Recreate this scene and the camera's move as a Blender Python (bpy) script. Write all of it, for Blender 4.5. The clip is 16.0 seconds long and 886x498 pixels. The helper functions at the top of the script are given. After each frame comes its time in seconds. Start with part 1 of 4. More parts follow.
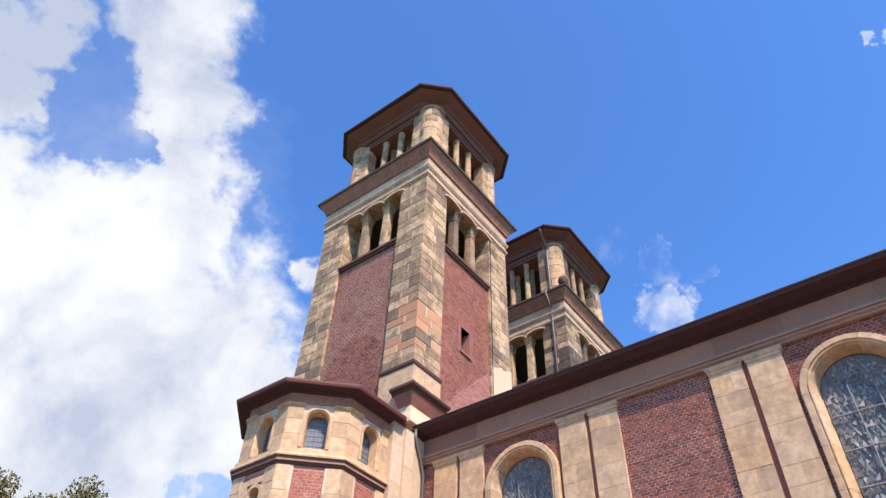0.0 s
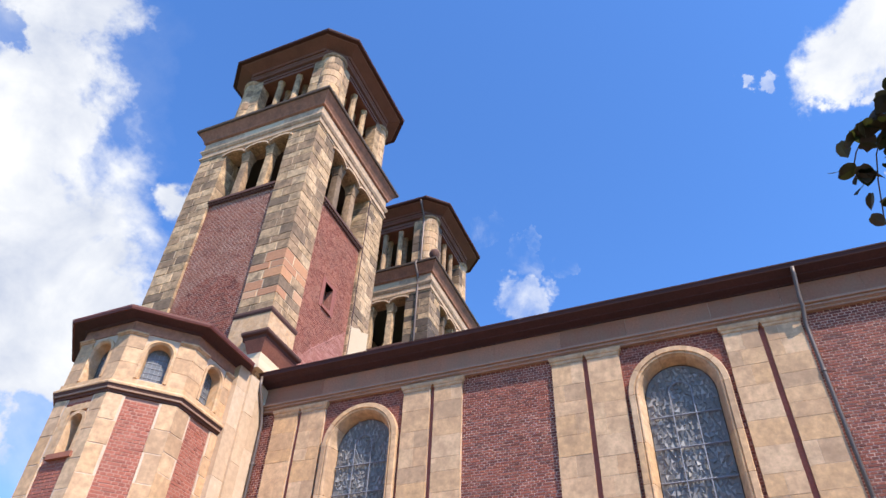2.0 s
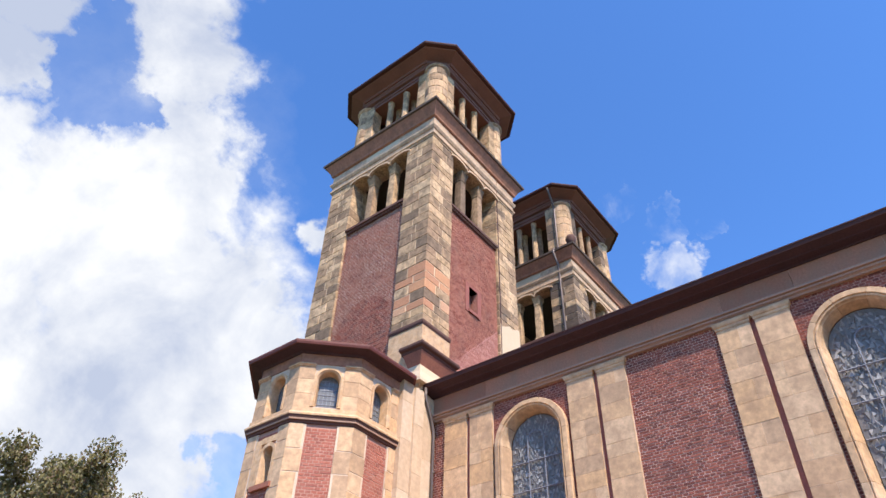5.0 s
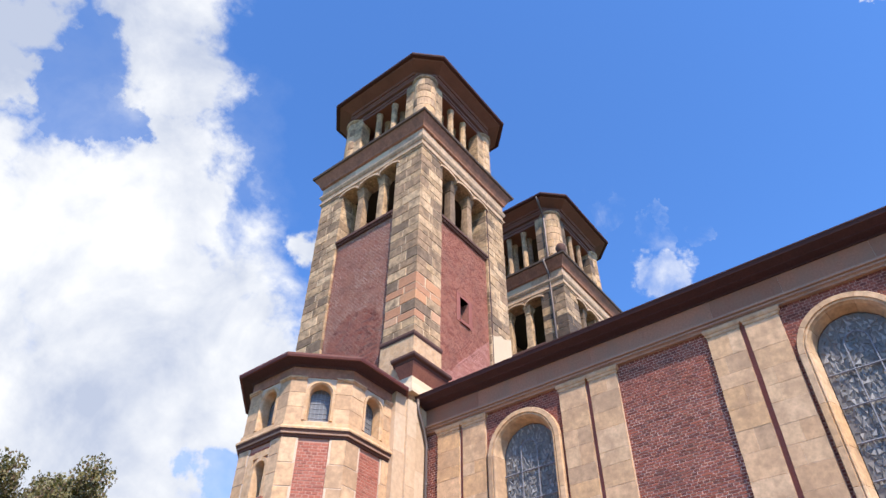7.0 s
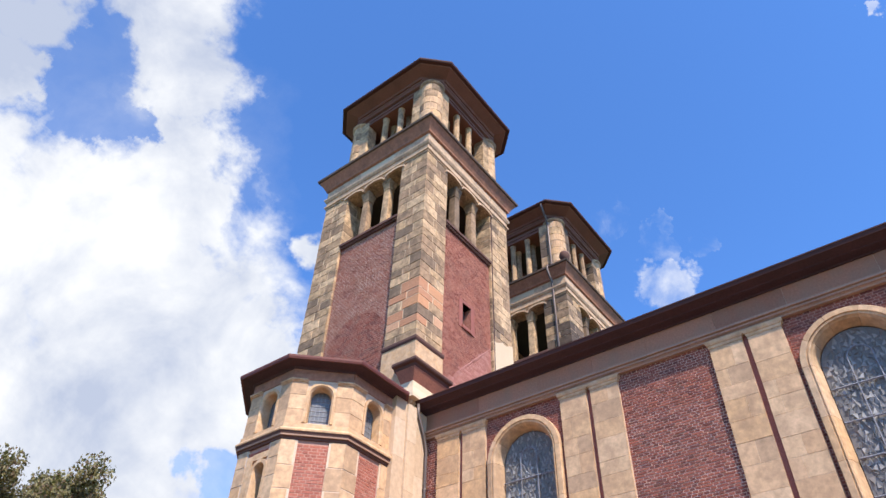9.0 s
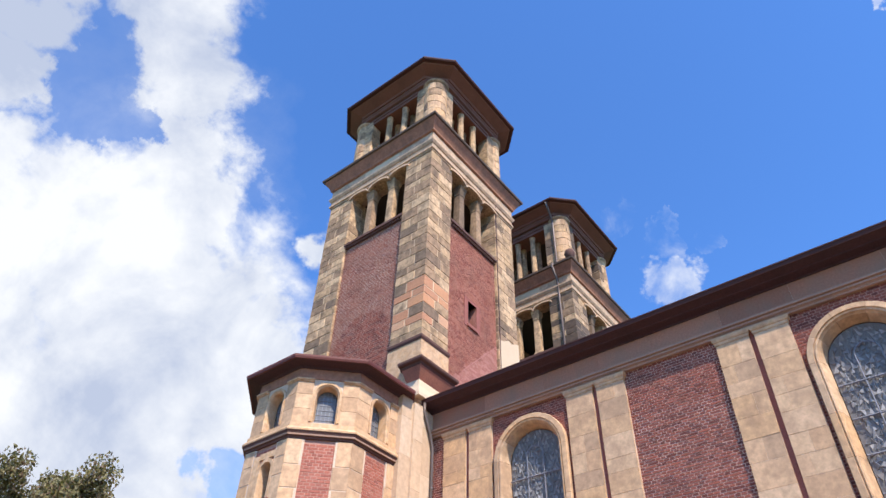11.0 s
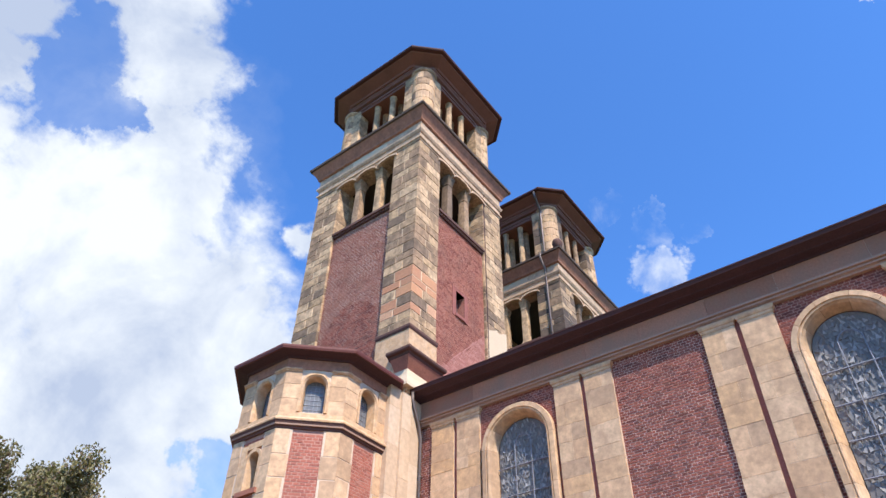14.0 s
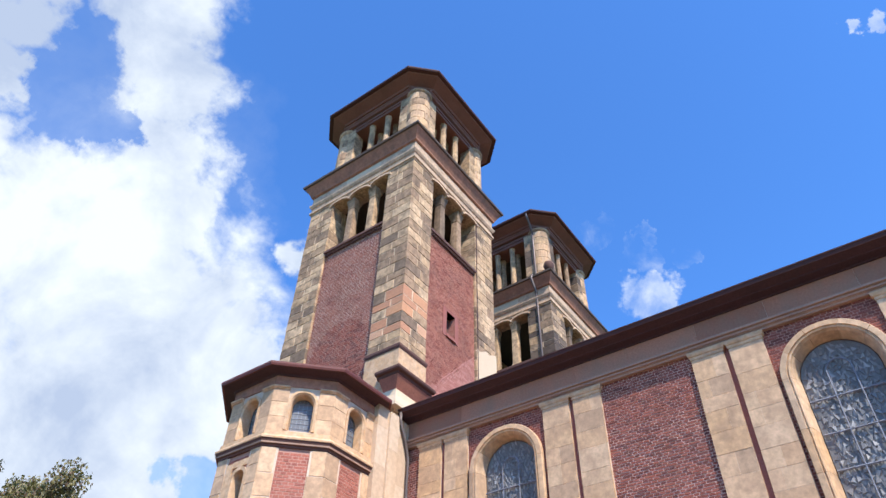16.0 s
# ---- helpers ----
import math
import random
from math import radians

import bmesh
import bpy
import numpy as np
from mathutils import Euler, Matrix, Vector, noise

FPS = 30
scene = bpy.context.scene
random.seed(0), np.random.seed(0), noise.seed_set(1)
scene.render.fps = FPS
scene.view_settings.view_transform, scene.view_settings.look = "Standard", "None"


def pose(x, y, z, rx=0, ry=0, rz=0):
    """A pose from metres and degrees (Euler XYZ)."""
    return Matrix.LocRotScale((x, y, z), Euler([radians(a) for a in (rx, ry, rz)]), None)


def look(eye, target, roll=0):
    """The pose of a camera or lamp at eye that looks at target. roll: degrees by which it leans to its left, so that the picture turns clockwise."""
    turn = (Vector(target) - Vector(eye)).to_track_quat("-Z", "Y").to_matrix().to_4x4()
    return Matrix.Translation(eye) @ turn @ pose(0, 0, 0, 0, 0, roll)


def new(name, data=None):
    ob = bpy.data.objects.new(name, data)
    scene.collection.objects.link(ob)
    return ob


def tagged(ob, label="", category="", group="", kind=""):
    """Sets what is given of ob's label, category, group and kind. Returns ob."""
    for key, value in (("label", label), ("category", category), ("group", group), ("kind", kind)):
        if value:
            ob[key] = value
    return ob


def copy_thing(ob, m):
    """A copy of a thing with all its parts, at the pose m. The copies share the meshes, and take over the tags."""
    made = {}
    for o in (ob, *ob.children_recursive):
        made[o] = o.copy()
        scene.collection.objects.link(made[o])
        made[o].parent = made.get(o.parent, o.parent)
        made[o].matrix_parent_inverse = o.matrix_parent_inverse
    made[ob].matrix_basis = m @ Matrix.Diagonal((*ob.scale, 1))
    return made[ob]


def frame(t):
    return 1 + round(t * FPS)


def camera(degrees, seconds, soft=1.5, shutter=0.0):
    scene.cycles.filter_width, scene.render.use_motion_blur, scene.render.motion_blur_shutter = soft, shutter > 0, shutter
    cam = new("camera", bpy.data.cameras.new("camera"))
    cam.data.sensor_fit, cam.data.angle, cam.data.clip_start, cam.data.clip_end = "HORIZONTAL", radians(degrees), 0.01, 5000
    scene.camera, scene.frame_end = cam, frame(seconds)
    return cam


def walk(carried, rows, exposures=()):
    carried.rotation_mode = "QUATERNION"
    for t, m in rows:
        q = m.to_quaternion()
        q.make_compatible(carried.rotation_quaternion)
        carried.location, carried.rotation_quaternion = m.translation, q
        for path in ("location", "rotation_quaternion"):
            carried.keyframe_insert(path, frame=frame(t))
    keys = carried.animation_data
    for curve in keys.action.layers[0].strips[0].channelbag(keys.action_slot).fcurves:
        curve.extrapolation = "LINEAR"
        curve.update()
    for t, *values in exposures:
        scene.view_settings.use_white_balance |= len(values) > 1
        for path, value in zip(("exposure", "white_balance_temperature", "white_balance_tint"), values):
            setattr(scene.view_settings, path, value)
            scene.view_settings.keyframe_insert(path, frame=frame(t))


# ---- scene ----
# ======== camera ========
EYE = Vector((0.0, 0.0, 1.6))
cam = camera(65.4, 16.0)
# seconds, bearing (left of +y), tilt, lean
TURNS = (
    (0, -51.28, 44.74, -2.47),
    (0.5, -51.69, 44.89, -2.54),
    (1, -52.11, 44.85, -2.04),
    (1.5, -54.40, 43.67, -4.25),
    (2, -65.62, 42.20, -2.80),
    (2.3, -67.81, 41.43, -0.35),
    (2.5, -67.38, 40.85, 0.75),
    (3, -60.75, 40.38, 0.44),
    (3.5, -55.80, 40.91, -1.36),
    (4, -51.20, 41.40, -2.90),
    (6.5, -51.18, 41.84, -1.10),
    (7, -51.68, 42.33, -0.58),
    (7.5, -52.01, 42.59, -0.21),
    (8, -51.93, 42.72, -0.61),
    (8.5, -51.52, 42.80, -1.83),
    (11, -50.70, 42.63, -2.00),
    (11.5, -51.07, 42.36, -2.28),
    (12, -51.42, 42.09, -1.66),
    (12.5, -51.53, 41.97, -1.20),
    (13, -51.68, 42.05, -0.58),
    (13.5, -51.87, 41.97, -0.64),
    (14, -52.07, 41.81, -1.06),
    (14.5, -52.40, 41.93, -1.16),
    (15, -52.42, 42.58, -1.77),
    (15.5, -52.61, 43.11, -1.44),
    (16, -52.94, 43.48, -1.72),
)


def heading(bearing, tilt):
    b, e = radians(bearing), radians(tilt)
    return Vector((-math.sin(b) * math.cos(e), math.cos(b) * math.cos(e), math.sin(e)))


walk(cam, [(t, look(EYE, EYE + heading(b, e), -lean)) for t, b, e, lean in TURNS],
     exposures=((0.0, 0.60, 6390, 10), (8.5, 0.60, 6390, 10), (11.0, 0.57, 6290, 10), (12.5, 0.58, 6200, 9), (14.5, 0.61, 6060, 8), (16.0, 0.62, 5960, 7)))

# ======== sky and sun ========
SUN = Vector((-0.95, -1.75, 2.40)).normalized()
sun = new("sun", bpy.data.lights.new("sun", "SUN"))
sun.data.energy, sun.data.angle, sun.data.color = 5.0, radians(0.6), (1.0, 0.88, 0.75)
sun.matrix_world = look(SUN * 60, (0, 0, 0))

world = bpy.data.worlds.new("sky")
scene.world = world
world.use_nodes = True
W = world.node_tree
W.nodes.clear()


def wnode(kind, **values):
    n = W.nodes.new(kind)
    for key, value in values.items():
        setattr(n, key, value)
    return n


def wmath(op, a, b=None, c=None, clamp=False):
    n = wnode("ShaderNodeMath", operation=op, use_clamp=clamp)
    for slot, value in zip(n.inputs, (a, b, c)):
        if value is None:
            continue
        if isinstance(value, (int, float)):
            slot.default_value = value
        else:
            W.links.new(value, slot)
    return n.outputs[0]


sky = wnode("ShaderNodeTexSky", sky_type="NISHITA", sun_disc=False)
sky.sun_elevation = math.asin(SUN.z)
sky.sun_rotation = math.atan2(SUN.x, SUN.y)
sky.air_density, sky.dust_density, sky.ozone_density = 1.0, 0.3, 2.5
toward = wnode("ShaderNodeTexCoord").outputs["Generated"]

# cloud banks: middle (across, up from the view's axis), radius, weight
AHEAD, RIGHT = heading(-51.68, 42.33), Vector((0.6147, -0.7888, 0.0075))
UP = RIGHT.cross(AHEAD).normalized()


def sky_place(x, y):
    return (AHEAD + RIGHT * ((x - 784) / 1221.5) + UP * ((441 - y) / 1221.5)).normalized()


BANKS = ((20, 30, 118), (-70, 120, 140), (5, 148, 62), (290, 50, 122), (312, 150, 118), (300, 285, 122), (290, -70, 150), (325, 365, 104),
         (110, 410, 215), (-40, 330, 170), (240, 560, 290), (330, 500, 145), (430, 600, 118), (130, 760, 330), (-220, 520, 420), (400, 690, 160),
         (556, 440, 52, 0.5), (-330, 760, 600), (-120, -180, 240), (200, -220, 240), (1176, 492, 62, 0.10), (1046, 352, 34, -0.08), (1068, 388, 34, -0.04),
         (1150, 412, 34, -0.06), (1240, 404, 30, -0.06), (1556, -22, 36, 0.02), (1732, -140, 120), (1742, -66, 50, 0.2), (1870, -210, 190), (1930, 105, 42, 0.2), (2500, 300, 420),
         (900, -1300, 500), (-900, -500, 600))
HOLES = ((150, 104, 78), (138, 195, 74), (205, 232, 44), (385, 832, 60), (60, 215, 20))
rough = wnode("ShaderNodeTexNoise", noise_dimensions="3D")
W.links.new(toward, rough.inputs["Vector"])
for key, value in (("Scale", 7.5), ("Detail", 9.0), ("Roughness", 0.6), ("Distortion", 0.25)):
    rough.inputs[key].default_value = value
shade = wnode("ShaderNodeTexNoise", noise_dimensions="3D")
W.links.new(toward, shade.inputs["Vector"])
for key, value in (("Scale", 3.1), ("Detail", 6.0), ("Roughness", 0.55), ("Distortion", 0.6)):
    shade.inputs[key].default_value = value


# billows push the banks' outlines about, at two sizes
warped = toward
for size, push, detail in ((3.0, 0.035, 3.0), (13.0, 0.075, 6.0)):
    billow = wnode("ShaderNodeTexNoise", noise_dimensions="3D")
    W.links.new(toward, billow.inputs["Vector"])
    billow.inputs["Scale"].default_value, billow.inputs["Detail"].default_value, billow.inputs["Roughness"].default_value = size, detail, 0.6
    centred = wnode("ShaderNodeVectorMath", operation="SUBTRACT")
    W.links.new(billow.outputs["Color"], centred.inputs[0])
    centred.inputs[1].default_value = (0.5, 0.5, 0.5)
    scaled = wnode("ShaderNodeVectorMath", operation="SCALE")
    W.links.new(centred.outputs[0], scaled.inputs[0])
    scaled.inputs["Scale"].default_value = push * 2
    summed = wnode("ShaderNodeVectorMath", operation="ADD")
    W.links.new(warped, summed.inputs[0])
    W.links.new(scaled.outputs[0], summed.inputs[1])
    warped = summed.outputs[0]


def bank(x, y, radius, most=1.0):
    n = wnode("ShaderNodeVectorMath", operation="DISTANCE")
    W.links.new(warped, n.inputs[0])
    n.inputs[1].default_value = sky_place(x, y)
    off = math.hypot(x - 784, y - 441) / 1221.5
    value = wmath("MULTIPLY_ADD", n.outputs["Value"], -1221.5 * (1 + off * off * 0.75) / radius, 1.0)
    return value if most == 1.0 else wmath("MINIMUM", value, most)


field = -1.0
for row in BANKS:
    field = wmath("MAXIMUM", bank(*row), field)
for row in HOLES:
    field = wmath("MINIMUM", field, wmath("MULTIPLY_ADD", bank(*row), -0.9, 0.1))
edge = wmath("MULTIPLY_ADD", wmath("SUBTRACT", rough.outputs["Fac"], 0.5), 1.25, field)
cover = wnode("ShaderNodeMapRange", interpolation_type="SMOOTHSTEP")
W.links.new(edge, cover.inputs["Value"])
cover.inputs["From Min"].default_value, cover.inputs["From Max"].default_value = -0.12, 0.38
# thin haze round the great bank
veil = wmath("MULTIPLY", wmath("MAXIMUM", bank(110, 300, 430, 0.6), 0.0), wmath("MULTIPLY", rough.outputs["Fac"], 0.75))
veil = wmath("MAXIMUM", veil, wmath("MULTIPLY", wmath("MAXIMUM", bank(380, 840, 300, 0.8), 0.0), rough.outputs["Fac"]))
veil = wmath("MAXIMUM", veil, wmath("MULTIPLY", wmath("MAXIMUM", bank(245, 190, 110, 0.8), 0.0), wmath("MULTIPLY", rough.outputs["Fac"], 1.1)))
covered = wmath("MAXIMUM", cover.outputs["Result"], veil)
body = wmath("MULTIPLY_ADD", wmath("SUBTRACT", rough.outputs["Fac"], 0.45), 0.9,
             wmath("MULTIPLY_ADD", shade.outputs["Fac"], 1.3, -0.12))
# the underside of the thick bank overhead is grey
body = wmath("SUBTRACT", body, wmath("MULTIPLY", wmath("MAXIMUM", bank(10, 20, 300), 0.0), 0.45))
body = wmath("SUBTRACT", body, wmath("MULTIPLY", wmath("MAXIMUM", bank(330, 120, 300), 0.0), 0.26))
body = wmath("SUBTRACT", body, wmath("MULTIPLY", wmath("MAXIMUM", bank(200, 880, 360), 0.0), 0.24))
tone = wnode("ShaderNodeValToRGB")
W.links.new(body, tone.inputs["Fac"])
tone.color_ramp.elements[0].position, tone.color_ramp.elements[0].color = 0.23, (0.54, 0.60, 0.75, 1)
tone.color_ramp.elements[1].position, tone.color_ramp.elements[1].color = 0.64, (0.985, 0.99, 1.0, 1)
blue = wnode("ShaderNodeBackground")
deep = wnode("ShaderNodeVectorMath", operation="MULTIPLY")
W.links.new(sky.outputs["Color"], deep.inputs[0])
deep.inputs[1].default_value = (0.86, 1.34, 1.95)
W.links.new(deep.outputs[0], blue.inputs["Color"])
blue.inputs["Strength"].default_value = 0.106
white = wnode("ShaderNodeBackground")
W.links.new(tone.outputs["Color"], white.inputs["Color"])
white.inputs["Strength"].default_value = 0.69
sky_mix = wnode("ShaderNodeMixShader")
W.links.new(covered, sky_mix.inputs["Fac"])
W.links.new(blue.outputs[0], sky_mix.inputs[1])
W.links.new(white.outputs[0], sky_mix.inputs[2])
W.links.new(sky_mix.outputs[0], wnode("ShaderNodeOutputWorld").inputs["Surface"])

# ======== materials ========


def surface(name, tones, rough=0.85, by="none", fine=22.0, coarse=1.3, grain=0.25, stain=0.35, stain_tone=(0.12, 0.09, 0.07),
            bump=0.25, metal=0.0, specular=0.3, streak=0.0):
    """A worn surface: tones picked per piece, grain and stains in world space, fine relief."""
    m = bpy.data.materials.new(name)
    m.use_nodes = True
    t = m.node_tree
    b = t.nodes["Principled BSDF"]
    geo = t.nodes.new("ShaderNodeNewGeometry")

    def noise_node(scale, detail, stretch=1.0):
        n = t.nodes.new("ShaderNodeTexNoise")
        n.inputs["Scale"].default_value, n.inputs["Detail"].default_value, n.inputs["Roughness"].default_value = scale, detail, 0.6
        if stretch != 1.0:
            k = t.nodes.new("ShaderNodeVectorMath")
            k.operation = "MULTIPLY"
            k.inputs[1].default_value = (1, 1, stretch)
            t.links.new(geo.outputs["Position"], k.inputs[0])
            t.links.new(k.outputs[0], n.inputs["Vector"])
        else:
            t.links.new(geo.outputs["Position"], n.inputs["Vector"])
        return n.outputs["Fac"]

    ramp = t.nodes.new("ShaderNodeValToRGB")
    while len(ramp.color_ramp.elements) < len(tones):
        ramp.color_ramp.elements.new(0.5)
    pick = by != "none"
    ramp.color_ramp.interpolation = "CONSTANT" if pick else "LINEAR"
    for i, tone_rgb in enumerate(tones):
        ramp.color_ramp.elements[i].position = i / len(tones) if pick else i / max(1, len(tones) - 1)
        ramp.color_ramp.elements[i].color = (*tone_rgb, 1)
    if by == "object":
        t.links.new(t.nodes.new("ShaderNodeObjectInfo").outputs["Random"], ramp.inputs["Fac"])
    elif by == "island":
        t.links.new(geo.outputs["Random Per Island"], ramp.inputs["Fac"])
    else:
        t.links.new(noise_node(coarse * 2.3, 4), ramp.inputs["Fac"])
    # grain lightens and darkens
    g = t.nodes.new("ShaderNodeMapRange")
    t.links.new(noise_node(fine, 6), g.inputs["Value"])
    g.inputs["From Min"].default_value, g.inputs["From Max"].default_value = 0.25, 0.75
    g.inputs["To Min"].default_value, g.inputs["To Max"].default_value = 1 - grain, 1 + grain
    k = t.nodes.new("ShaderNodeVectorMath")
    k.operation = "SCALE"
    t.links.new(ramp.outputs["Color"], k.inputs[0])
    t.links.new(g.outputs[0], k.inputs["Scale"])
    # stains
    s = t.nodes.new("ShaderNodeMapRange")
    t.links.new(noise_node(coarse, 7, 1.0 - streak * 0.8), s.inputs["Value"])
    s.inputs["From Min"].default_value, s.inputs["From Max"].default_value = 0.45, 0.75
    s.inputs["To Min"].default_value, s.inputs["To Max"].default_value = 0.0, stain
    mix = t.nodes.new("ShaderNodeMix")
    mix.data_type = "RGBA"
    t.links.new(s.outputs[0], mix.inputs["Factor"])
    t.links.new(k.outputs[0], mix.inputs["A"])
    mix.inputs["B"].default_value = (*stain_tone, 1)
    t.links.new(mix.outputs["Result"], b.inputs["Base Color"])
    b.inputs["Roughness"].default_value = rough
    b.inputs["Metallic"].default_value = metal
    b.inputs["Specular IOR Level"].default_value = specular
    if bump:
        u = t.nodes.new("ShaderNodeBump")
        u.inputs["Strength"].default_value, u.inputs["Distance"].default_value = bump, 0.02
        t.links.new(noise_node(fine * 0.7, 8), u.inputs["Height"])
        t.links.new(u.outputs[0], b.inputs["Normal"])
    return m


BRICK = ((0.225, 0.064, 0.042), (0.262, 0.077, 0.049), (0.185, 0.053, 0.037), (0.30, 0.092, 0.059), (0.15, 0.045, 0.033), (0.25, 0.074, 0.048))
BRICK_PALE = ((0.40, 0.17, 0.13), (0.45, 0.21, 0.165), (0.36, 0.145, 0.115))
TOWER_BRICK = ((0.26, 0.085, 0.056), (0.32, 0.115, 0.075), (0.22, 0.07, 0.048), (0.35, 0.135, 0.09), (0.29, 0.10, 0.066))
TAN = ((0.55, 0.348, 0.196), (0.592, 0.382, 0.225), (0.52, 0.326, 0.186), (0.60, 0.402, 0.246), (0.572, 0.352, 0.186), (0.455, 0.295, 0.178), (0.563, 0.36, 0.21), (0.588, 0.39, 0.232))
WEATHERED = ((0.46, 0.30, 0.165), (0.30, 0.195, 0.118), (0.52, 0.345, 0.20), (0.36, 0.23, 0.135), (0.56, 0.38, 0.225), (0.21, 0.14, 0.09), (0.49, 0.32, 0.18), (0.40, 0.26, 0.15), (0.33, 0.21, 0.125))
SOOTY = ((0.20, 0.135, 0.09), (0.10, 0.07, 0.052), (0.30, 0.20, 0.125), (0.145, 0.10, 0.07), (0.40, 0.27, 0.165))
M_BRICK = surface("brick", BRICK, by="object", grain=0.2, stain=0.25)
M_BRICKS = surface("brick_field", BRICK, by="island", grain=0.2, stain=0.25)
M_TOWER_BRICKS = surface("tower_brick", TOWER_BRICK, by="island", grain=0.25, stain=0.35)
M_PALE_BRICKS = surface("pale_brick", BRICK_PALE, by="island", grain=0.2, stain=0.2)
M_MORTAR = surface("mortar", ((0.58, 0.35, 0.26), (0.66, 0.43, 0.33)), grain=0.15, stain=0.3)
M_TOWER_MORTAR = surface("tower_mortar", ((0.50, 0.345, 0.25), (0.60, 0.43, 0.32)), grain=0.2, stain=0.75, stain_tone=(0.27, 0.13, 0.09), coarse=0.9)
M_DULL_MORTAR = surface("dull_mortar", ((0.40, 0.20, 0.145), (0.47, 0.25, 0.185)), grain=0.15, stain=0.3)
M_RED_WASH = surface("red_wash", ((0.25, 0.085, 0.065), (0.32, 0.115, 0.09)), grain=0.2, stain=0.3)
M_TAN = surface("tan_stone", TAN, by="object", grain=0.28, stain=0.75, stain_tone=(0.33, 0.205, 0.125), coarse=2.2, fine=8.0)
M_PALE = surface("pale_stone", ((0.57, 0.405, 0.27), (0.61, 0.45, 0.315), (0.53, 0.375, 0.25)), by="object", grain=0.16, stain=0.6, stain_tone=(0.44, 0.31, 0.20), coarse=1.4, fine=8.0, streak=0.7)
M_TAN_MASS = surface("tan_stone_mass", TAN, grain=0.2, fine=8.0, stain=0.6, stain_tone=(0.32, 0.20, 0.12), coarse=2.6)
M_JOINT = surface("stone_joint", ((0.58, 0.43, 0.31), (0.64, 0.49, 0.36)), grain=0.1, stain=0.15)
M_OLD_JOINT = surface("old_mortar", ((0.56, 0.405, 0.255), (0.64, 0.475, 0.31)), grain=0.2, stain=0.45, stain_tone=(0.30, 0.21, 0.14), coarse=2.0)
M_OLD = surface("weathered_stone", WEATHERED, by="object", grain=0.45, stain=1.0, stain_tone=(0.12, 0.08, 0.052), coarse=2.9, streak=0.3, fine=6.5)
M_SOOTY = surface("sooty_stone", SOOTY, by="object", grain=0.45, stain=0.9, stain_tone=(0.07, 0.05, 0.038), coarse=2.9, streak=0.3, fine=6.5)
M_OLD_MASS = surface("weathered_stone_mass", WEATHERED, grain=0.35, stain=0.75, stain_tone=(0.15, 0.105, 0.075), coarse=1.9, streak=0.75, fine=9.0)
M_ORANGE = surface("iron_stained_stone", ((0.52, 0.26, 0.135), (0.46, 0.22, 0.12), (0.55, 0.31, 0.18)), by="object", grain=0.2, stain=0.4, stain_tone=(0.36, 0.21, 0.13), coarse=2.4)
M_RUSSET = surface("russet_stone", ((0.26, 0.09, 0.058), (0.34, 0.13, 0.08), (0.19, 0.07, 0.05)), grain=0.2, stain=0.45, stain_tone=(0.09, 0.055, 0.045))
# frieze and moulding tones below TAN: the eave's shade is in the colour
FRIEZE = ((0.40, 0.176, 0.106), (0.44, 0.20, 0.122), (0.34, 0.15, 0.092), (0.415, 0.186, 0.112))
M_EAVE = surface("painted_eave", ((0.165, 0.075, 0.055), (0.205, 0.095, 0.07)), grain=0.15, stain=0.4, stain_tone=(0.09, 0.045, 0.035), streak=0.3)
M_FRIEZE = surface("eave_shade_frieze_stone", FRIEZE, by="object", grain=0.18, stain=0.6, stain_tone=(0.28, 0.18, 0.125), coarse=2.0, streak=0.4)
M_FRIEZE_MASS = surface("shade_toned_moulding_stone", ((0.35, 0.21, 0.145), (0.41, 0.255, 0.178)), grain=0.18, stain=0.5, stain_tone=(0.22, 0.15, 0.12), coarse=2.0)
M_CORNICE = surface("weathered_and_shade_stone", ((0.29, 0.115, 0.07), (0.36, 0.165, 0.10), (0.25, 0.095, 0.06)), grain=0.25, stain=0.7, stain_tone=(0.13, 0.085, 0.06), coarse=2.4, fine=9.0)
M_BAND = surface("pale_band_stone", ((0.46, 0.305, 0.19), (0.55, 0.375, 0.245), (0.40, 0.26, 0.165)), grain=0.25, stain=0.6, stain_tone=(0.20, 0.14, 0.10), coarse=2.2, fine=9.0)
M_SOOT = surface("blackened_stone", ((0.075, 0.052, 0.042), (0.11, 0.075, 0.058)), grain=0.3, stain=0.5, stain_tone=(0.045, 0.033, 0.028))
M_TURRET_BRICKS = surface("turret_brick", tuple((0.18 + r * 0.65, 0.062 + g * 0.65, 0.043 + b * 0.65) for r, g, b in BRICK), by="island", grain=0.2, stain=0.35, stain_tone=(0.34, 0.16, 0.12))
M_BROWN = surface("dark_brown", ((0.105, 0.05, 0.04), (0.135, 0.068, 0.052)), grain=0.15, stain=0.4, stain_tone=(0.07, 0.04, 0.035))
M_PLASTER = surface("plaster", ((0.58, 0.435, 0.285), (0.64, 0.49, 0.33)), grain=0.08, stain=0.2, stain_tone=(0.45, 0.35, 0.26), bump=0.15)
M_SOFFIT = surface("dark_timber", ((0.055, 0.025, 0.029), (0.075, 0.034, 0.038)), rough=0.7, grain=0.25, stain=0.3, stain_tone=(0.03, 0.018, 0.018))
M_GUTTER = surface("gutter_metal", ((0.06, 0.025, 0.022), (0.08, 0.033, 0.028)), rough=0.75, grain=0.15, stain=0.4, stain_tone=(0.05, 0.03, 0.03), specular=0.2)
